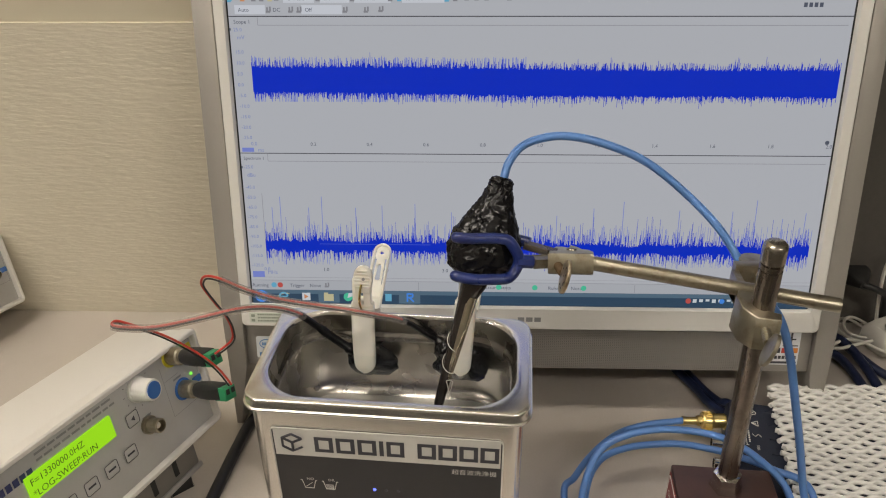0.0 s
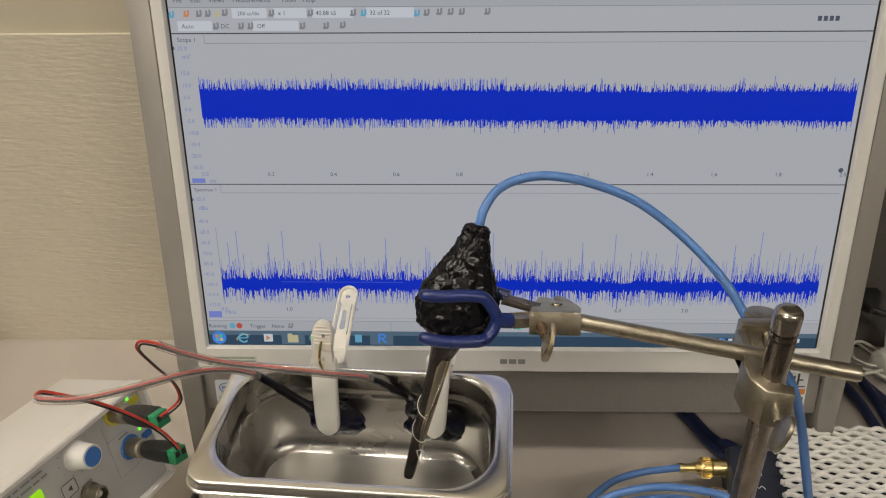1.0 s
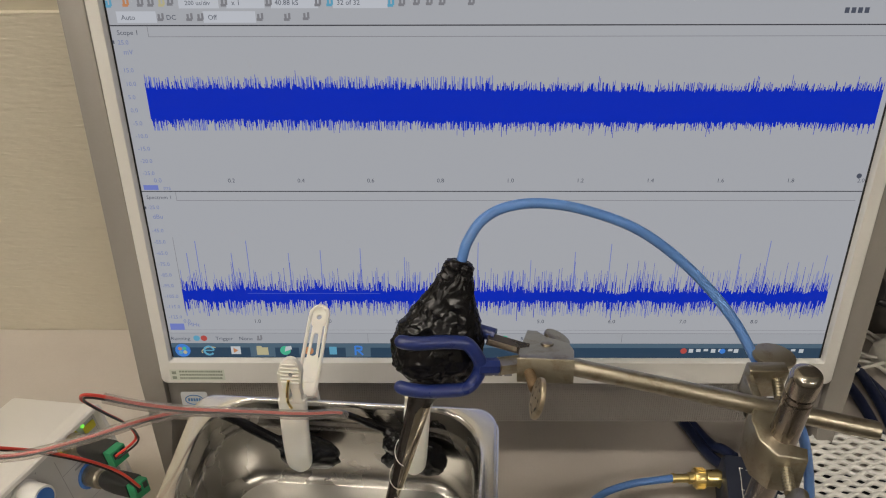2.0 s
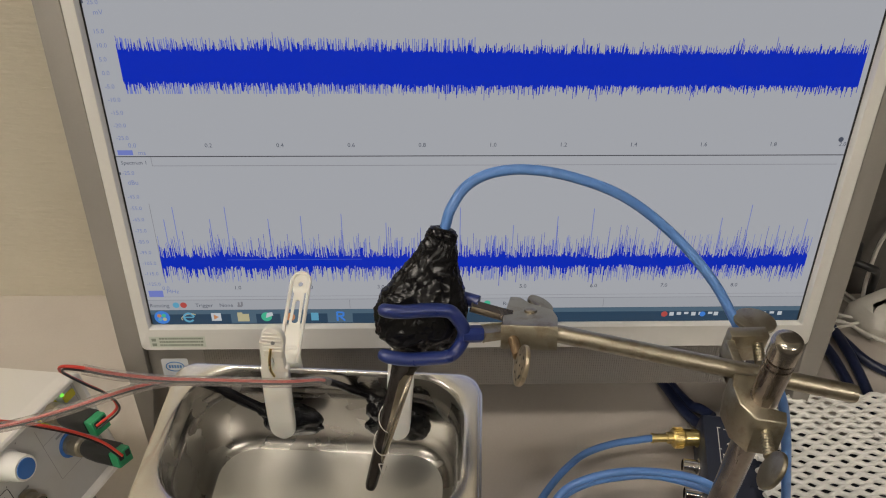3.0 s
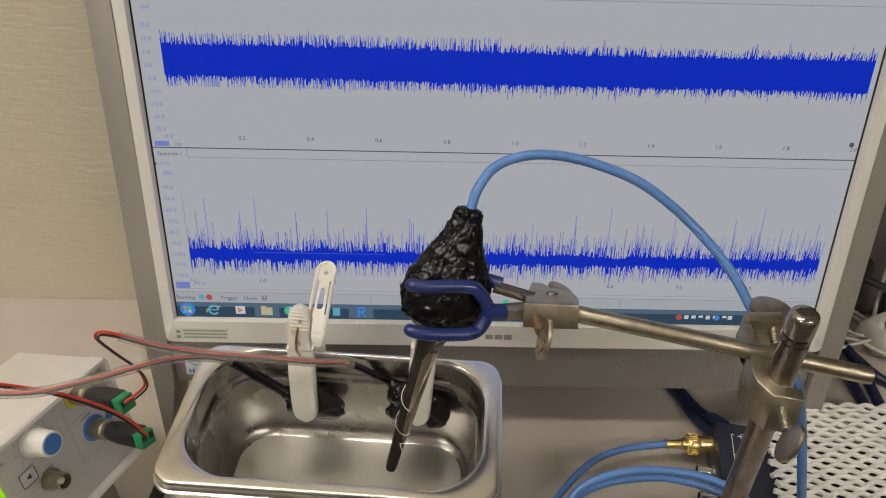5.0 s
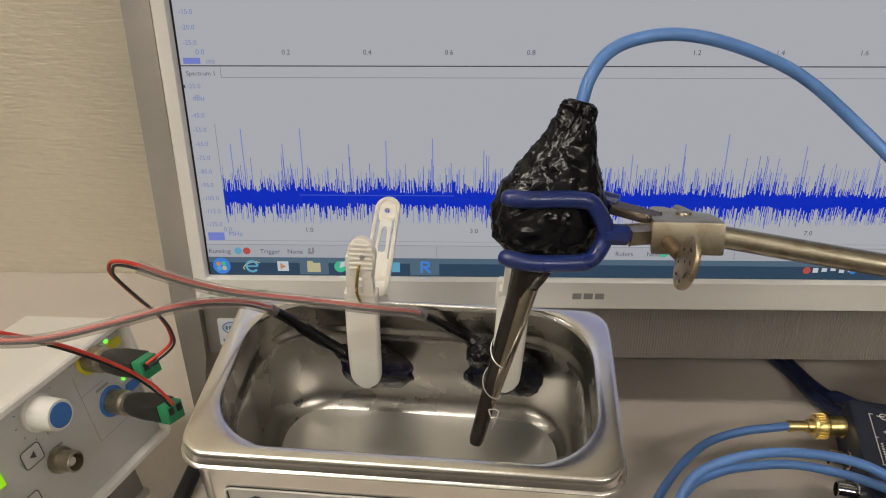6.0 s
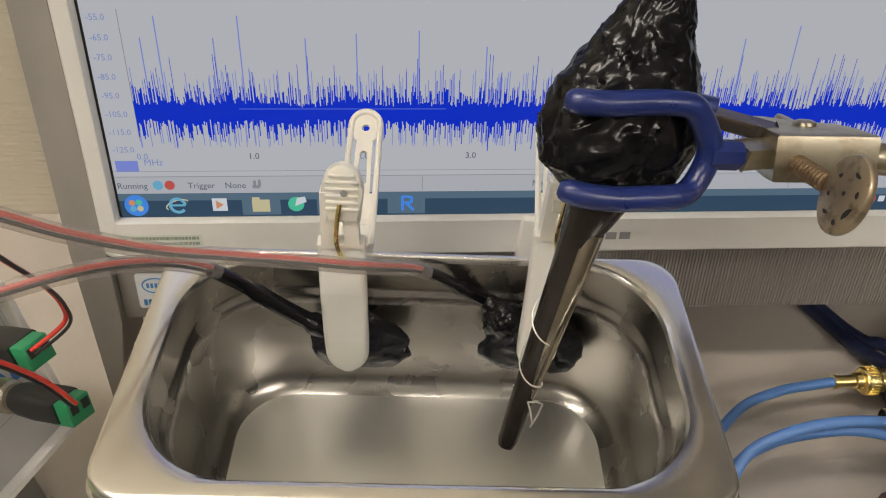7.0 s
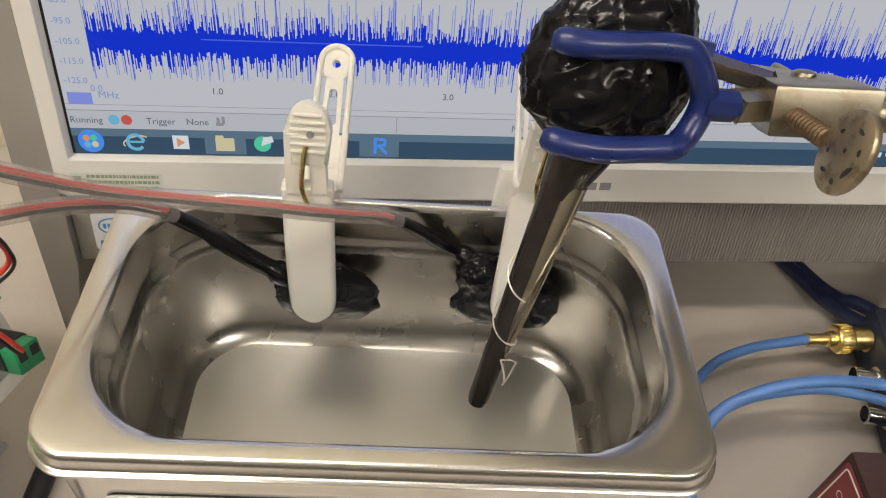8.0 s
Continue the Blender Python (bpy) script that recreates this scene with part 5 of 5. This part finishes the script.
for k in range(4):
    tube([Vector((0.0180, -0.0540 + k * 0.0013, 0.0347)), Vector((0.0200, -0.0535 + k * 0.0013, 0.0347))], 0.00025, 5, bm)
part("case_print", bm, M["whitecord"], scope, "white printed marks")

net = thing("foam_net", "white foam packing net draped over the oscilloscope box", "foam net")
PITCH, PERIOD = 0.00440, 0.0146
for k in range(38):
    y0 = -0.0125 - k * PITCH
    xl = 0.4225 + (y0 + 0.0113) * 0.171 + 0.002 * math.sin(k * 2.1)
    pts = []
    for j in range(96):
        x = xl + j * PERIOD / 8
        ph = 2 * math.pi * (x - 0.40) / PERIOD + math.pi * (k % 2)
        z = 0.0405 + 0.0012 * noise.noise((x * 30, y0 * 30, 0)) + 0.0006 * math.sin(ph * 0.5) - max(0.0, x - 0.53) * 0.10
        pts.append(Vector((x, y0 + 0.00135 * math.cos(ph) + 0.0010 * noise.noise((x * 18, y0 * 18, 3)), z)))
    part("strand", tube(pts, [0.0020 + 0.0002 * noise.noise((j * 0.7, k, 9)) for j in range(96)], 8), M["foam"], net)

# dark cables behind the oscilloscope
for k, dx in enumerate((0.0, 0.009)):
    c = thing("usb_cable", "dark navy cable running under the computer", "cable", group="navy cables")
    part("jacket", tube(curve_path([(0.3935 + dx, -0.0225 + dx, 0.0170), (0.3880 + dx, -0.0120 + dx, 0.0130), (0.3835 + dx, 0.0040, 0.0080), (0.3780 + dx * 0.6, 0.0260, 0.0048), (0.3600 + dx, 0.0700, 0.0040), (0.3500 + dx, 0.1200, 0.0040)], 6), 0.0040, 10), M["navycord"], c)

# ---------------------------------------------------------------- function generator
GEN_TURN = Matrix(((0.3113, -0.9334, -0.1783), (0.9396, 0.2741, 0.2053), (-0.1427, -0.2314, 0.9623))).to_quaternion()
GEN_SIZE = 1.063
GEN = Matrix.LocRotScale((-0.0390, -0.0709, 0.1111), GEN_TURN, (GEN_SIZE, GEN_SIZE, GEN_SIZE))
GX0, GX1, GZ0, GZ1, GD = -0.148, 0.0215, -0.0610, 0.0105, 0.066
SOCKET_A, SOCKET_B = (-0.0042, 0.0030), (-0.0020, -0.0239)


def generator(m, plain=False):
    """Function generator: x along its face, y into the case, z up the face."""
    g = thing("function_generator", "cream function generator with grey control panel and lit green display" if not plain else "cream bench instrument with a grey panel on the desk", "function generator", m)
    part("case", box(GX0, GX1, 0.004, GD, GZ0, GZ1, 0.0020), M["gencase"], g, "cream painted metal case")
    part("face", box(GX0 + 0.003, GX1 - 0.003, 0.0, 0.0045, GZ0 + 0.003, GZ1 - 0.003, 0.0008), M["genface"], g, "grey printed control panel")
    fr = frame_ring(GX0 - 0.001, GX1 + 0.001, GZ0 - 0.001, GZ1 + 0.001, GX0 + 0.003, GX1 - 0.003, GZ0 + 0.003, GZ1 - 0.003, -0.006, 0.004)
    bmesh.ops.transform(fr, matrix=pose(0, 0, 0, 90, 0, 0), verts=fr.verts)
    part("face_frame", fr, M["gencase"], g, "raised pale frame round the panel")
    FP = pose(0, -0.0004, 0, 90, 0, 0)
    # display
    bm = box(-0.1287, -0.0658, -0.0190, -0.0048, 0, 0.0012, 0.0003, 1, None, FP)
    lcd = part("display", bm, M["lcd"], g, "lit yellow-green character display")
    bm = letters([("F=1330000.0HZ", -0.1268, -0.0108, 0.0014, 0.0058), ("*LOG-SWEEP:RUN", -0.1272, -0.0178, 0.0014, 0.0058)])
    bmesh.ops.transform(bm, matrix=FP, verts=bm.verts)
    part("display_text", bm, M["lcdink"], lcd)
    # knob
    kn = part("knob", lathe([(0, 0), (0.0086, 0), (0.0086, 0.0015), (0.0078, 0.0020), (0.0071, 0.0135), (0.0067, 0.0142), (0, 0.0142)], 30, FP @ pose(-0.0388, -0.0023, 0)), M["knob"], g, "white knob with a blue cap")
    part("knob_cap", lathe([(0, 0.0140), (0.0057, 0.0140), (0.0056, 0.0146), (0, 0.0148)], 28, FP @ pose(-0.0388, -0.0023, 0)), M["bluecap"], kn)
    # sockets
    for x, y, col in ((*SOCKET_A, "yellow"), (*SOCKET_B, "bluecap"), (-0.0401, -0.0280, None)):
        if col:
            part("socket_ring", lathe([(0, 0), (0.0080, 0), (0.0078, 0.0006), (0, 0.0006)], 24, FP @ pose(x, y, 0.0)), M[col], g, "coloured ring round the socket")
        s = part("socket", lathe([(0, 0), (0.0062, 0), (0.0062, 0.0025), (0.0048, 0.0028), (0.0048, 0.0105), (0.0042, 0.0110), (0.0039, 0.0110), (0.0039, 0.0050), (0, 0.0050)], 24, FP @ pose(x, y, 0.0006)), M["nickel"], g, "nickel bayonet socket")
        part("socket_core", lathe([(0, 0.0045), (0.0020, 0.0045), (0.0020, 0.0085), (0.0008, 0.0090), (0, 0.0090)], 14, FP @ pose(x, y, 0.0006)), M["whitecord"], s)
    # buttons
    for x, y in ((-0.0502, -0.0170), (-0.0600, -0.0360), (-0.0765, -0.0360), (-0.0930, -0.0360), (-0.1095, -0.0360), (-0.1260, -0.0360)):
        b = part("button", plate(rounded(0.0098, 0.0086, 0.0014, 3, x, y), 0.0, 0.0011, 0.0003, m=FP), M["genface"], g)
        ring = tube([FP @ Vector((px, py, 0.0011)) for px, py in rounded(0.0100, 0.0088, 0.0014, 3, x, y)], 0.00022, 5, closed=True)
        part("button_edge", ring, M["print"], b)
        bm = plate([(x - 0.0016, y), (x + 0.0014, y + 0.0018), (x + 0.0014, y - 0.0018)], 0.0012, 0.0013, m=FP) if x > -0.055 else box(x - 0.0030, x + 0.0030, y - 0.0006, y + 0.0006, 0.0011, 0.00125, m=FP)
        part("button_mark", bm, M["print"], b)
    # printed lines, small marks and maker's mark as bars
    bm = bmesh.new()
    for x0, x1, y0, y1 in ((-0.0165, 0.0160, 0.0058, 0.0061), (0.0158, 0.0161, -0.0370, 0.0061), (-0.0165, 0.0160, -0.0373, -0.0370), (-0.0168, -0.0165, -0.0370, 0.0), (-0.0165, -0.002, -0.0113, -0.0110)):
        flat(x0, x1, y0, y1, 0.0001, bm)
    q = random.Random(3)
    for y in (0.0000, 0.0038):
        x = -0.118
        while x < -0.060:
            w = q.uniform(0.003, 0.008)
            flat(x, x + w, y - 0.0008, y + 0.0006, 0.0001, bm)
            x += w + 0.0012
    for x, y in ((-0.0385, -0.0225), (-0.0042, -0.0140),):
        flat(x - 0.004, x + 0.004, y - 0.0007, y + 0.0007, 0.0001, bm)
    for k in range(9):
        a = radians(30 + 30 * k)
        tube([Vector((-0.0388 + 0.0112 * math.cos(a), -0.0023 + 0.0112 * math.sin(a), 0.0001)), Vector((-0.0388 + 0.0122 * math.cos(a), -0.0023 + 0.0122 * math.sin(a), 0.0001))], 0.0003, 4, bm)
    bmesh.ops.transform(bm, matrix=FP, verts=bm.verts)
    part("panel_print", bm, M["faint"], g)["kind"] = "stuff"
    bm = bmesh.new()
    for k, w in enumerate((0.0042, 0.0040, 0.0038, 0.0014, 0.0042, 0.0040, 0.0036, 0.0036)):
        x = -0.1440 + k * 0.0046
        if x < -0.121:
            flat(x, x + 0.0036, -0.0060, -0.0015, 0.0001, bm)
    bmesh.ops.transform(bm, matrix=FP, verts=bm.verts)
    part("maker_mark", bm, M["printblue"], g)
    for x, y in ((0.0080, 0.0048), (0.0090, -0.0180)):
        part("indicator", lathe([(0, 0), (0.0013, 0), (0.0011, 0.0008), (0, 0.0012)], 12, FP @ pose(x, y, 0)), M["led"], g, "lit green indicator")
    part("channel_badge", plate(rounded(0.0085, 0.0050, 0.0012, 3, 0.0118, 0.0012), 0, 0.0006, m=FP), M["yellow"], g)
    part("channel_badge", plate(rounded(0.0085, 0.0050, 0.0012, 3, 0.0125, -0.0245), 0, 0.0006, m=FP), M["bluecap"], g)
    return g


gen = generator(GEN)
# darker chassis plate under the case, and the feet that prop it up
LOW = material("taupe_chassis", (0.20, 0.185, 0.165), 0.5, vary=0.06, scale=200, bump=0.05, bump_scale=900)
chassis = part("chassis", box(GX0 + 0.016, GX1 - 0.016, 0.014, GD - 0.02, GZ0 - 0.030, GZ0 - 0.0005, 0.0020), LOW, gen, "taupe lower chassis")
part("chassis_edge", box(GX0 + 0.015, GX1 - 0.015, 0.0125, 0.0165, GZ0 - 0.0325, GZ0 - 0.0285, 0.0010), M["silver"], chassis, "pale lower edge")
for k in range(5):
    part("vent_slot", box(GX0 + 0.040 + k * 0.022, GX0 + 0.044 + k * 0.022, 0.0132, 0.0142, GZ0 - 0.024, GZ0 - 0.008), M["dark"], chassis)
INV = GEN.inverted()
for x in (GX0 + 0.03, GX1 - 0.03):
    for y in (0.030, GD - 0.04):
        a = Vector((x, y, GZ0 - 0.0295))
        w = GEN @ a
        if w.z > 0.003:
            part("prop_foot", box(-0.008, 0.008, -0.008, 0.008, 0.0, w.z / GEN_SIZE, 0.001, m=along(a, INV @ Vector((w.x, w.y, 0.0)))), M["black"], gen)

other = generator(pose(-0.292, 0.200, 0.088) @ pose(0, 0, 0, 0, 0, 0) @ Matrix.LocRotScale((0, -0.09, 0), GEN_TURN, None), True)


# adaptor plugs from bayonet socket to screw terminals
def adaptor(socket, tip, twist, label):
    """Points from a socket of the generator's face to a tip, both in the face's own axes."""
    m = GEN @ along((socket[0], -0.0035, socket[1]), tip) @ pose(0, 0, 0, 0, 0, twist) @ Matrix.Diagonal((0.88, 0.88, 1.34, 1))
    a = thing("terminal_adaptor", label, "adaptor", m, "screw terminal adaptors")
    part("coupling", lathe([(0, 0), (0.0070, 0), (0.0072, 0.0015), (0.0070, 0.0060), (0.0058, 0.0068), (0.0058, 0.0090), (0, 0.0090)], 26), M["nickel"], a, "nickel bayonet coupling")
    lift3 = lambda w, d, r, h: [(px, py, h) for px, py in rounded(w, d, r, 5)]  # noqa: E731
    part("body", loft([lift3(0.0115, 0.0115, 0.0055, 0.0085), lift3(0.0134, 0.0130, 0.0060, 0.0108), lift3(0.0140, 0.0130, 0.0045, 0.0175), lift3(0.0132, 0.0105, 0.0020, 0.0260), lift3(0.0126, 0.0095, 0.0012, 0.0270)]), M["black"], a, "black plastic body")
    tb = part("terminal_block", box(-0.0054, 0.0054, -0.0044, 0.0058, 0.0230, 0.0315, 0.0005), M["green"], a, "green screw terminal block")
    for sx in (-0.0026, 0.0026):
        part("screw", lathe([(0, 0), (0.0017, 0), (0.0017, 0.0004), (0, 0.0005)], 12, pose(sx, 0.0058, 0.0272, -90, 0, 0)), M["chrome"], tb)
        part("wire_entry", box(sx - 0.0016, sx + 0.0016, -0.0030, 0.0010, 0.0313, 0.0318), M["dark"], tb)
    return a


adaptor(SOCKET_A, (-0.0104, -0.0443, 0.0058), 178, "black bayonet adaptor with a green screw terminal, upper socket")
adaptor(SOCKET_B, (-0.0077, -0.0480, -0.0217), 172, "black bayonet adaptor with a green screw terminal, lower socket")

# ---------------------------------------------------------------- cords and small things round the desk
cord = thing("mains_cable", "thick black mains cable lying beside the steel cleaner", "cord")
part("jacket", tube(curve_path([(0.0700, 0.0100, 0.0048), (0.0350, 0.0120, 0.0048), (0.0080, 0.0020, 0.0048), (-0.0075, -0.0250, 0.0048), (-0.0125, -0.0550, 0.0048), (-0.0160, -0.0900, 0.0048), (-0.0200, -0.1300, 0.0048), (-0.0280, -0.1900, 0.0048), (-0.0400, -0.2600, 0.0048)], 8), 0.0048, 12), M["blackcord"], cord)
for pts in (((0.5050, 0.1300, 0.005), (0.5200, 0.1150, 0.006), (0.5330, 0.0950, 0.006), (0.5420, 0.0700, 0.006), (0.5560, 0.0450, 0.005), (0.5900, 0.0200, 0.005)), ((0.4900, 0.1000, 0.005), (0.5166, 0.0785, 0.006), (0.5250, 0.0580, 0.006), (0.5275, 0.0250, 0.005), (0.5260, -0.0050, 0.005)), ((0.4980, 0.1350, 0.005), (0.5290, 0.0900, 0.012), (0.5390, 0.0600, 0.008), (0.5400, 0.0300, 0.006), (0.5380, -0.0050, 0.005))):
    c = thing("monitor_cable", "dark navy cable lying on the desk beside the computer", "cable", group="navy cables by the wall")
    part("jacket", tube(curve_path(pts, 7), 0.0042, 10), M["navycord"], c)
for pts, r in ((((0.5000, 0.0720, 0.010), (0.5156, 0.0785, 0.012), (0.5339, 0.0875, 0.013), (0.5476, 0.0826, 0.014), (0.5622, 0.0713, 0.012), (0.6000, 0.0500, 0.008)), 0.0016), (((0.5020, 0.0850, 0.012), (0.5200, 0.0740, 0.013), (0.5400, 0.0790, 0.014), (0.5560, 0.0820, 0.016)), 0.0016),
               (((0.5720, 0.1100, 0.004), (0.5560, 0.1310, 0.006), (0.5440, 0.1260, 0.006), (0.5400, 0.1080, 0.006), (0.5520, 0.0960, 0.008), (0.5700, 0.0980, 0.010)), 0.0014), (((0.5750, 0.1150, 0.006), (0.5600, 0.1270, 0.010), (0.5480, 0.1220, 0.011), (0.5430, 0.1040, 0.010), (0.5550, 0.0920, 0.012), (0.5740, 0.0950, 0.014)), 0.0014),
               (((0.5800, 0.1250, 0.110), (0.5690, 0.1200, 0.075), (0.5720, 0.1180, 0.035), (0.5740, 0.1140, 0.015)), 0.0017)):
    c = thing("white_cable", "thin white cable in loose loops on the desk", "cable", group="white cables")
    part("jacket", tube(curve_path(pts, 7), r, 8), M["whitecord"], c)
adapter = thing("power_adapter", "off-white plastic power adapter on the desk", "adapter", pose(0.582, 0.096, 0, 0, 0, 24))
part("case", loft([[(x, y, h) for x, y in rounded(0.052 - 2 * i, 0.036 - 2 * i, 0.008, 5)] for i, h in ((0.004, 0.0), (0.0, 0.006), (0.0, 0.018), (0.005, 0.026), (0.012, 0.028))]), M["whitecord"], adapter)
wplug = thing("wall_plug", "black mains plug with a cord in the shaded wall", "plug", pose(0.548, WALL_Y, 0.060))
part("body", loft([[(x, y, h) for x, y in rounded(w, d, 0.004, 4)] for w, d, h in ((0.024, 0.018, 0.0), (0.024, 0.018, 0.012), (0.014, 0.012, 0.022), (0.008, 0.008, 0.028))]), M["black"], wplug)
wplug.matrix_basis = pose(0.548, WALL_Y - 0.0005, 0.060, 90, 0, 0)
part("lead", tube(curve_path([(0.0, 0.0, 0.026), (0.012, -0.003, 0.030), (0.024, -0.012, 0.026), (0.030, -0.032, 0.022), (0.033, -0.055, 0.020)], 6), 0.0034, 10), M["blackcord"], wplug)
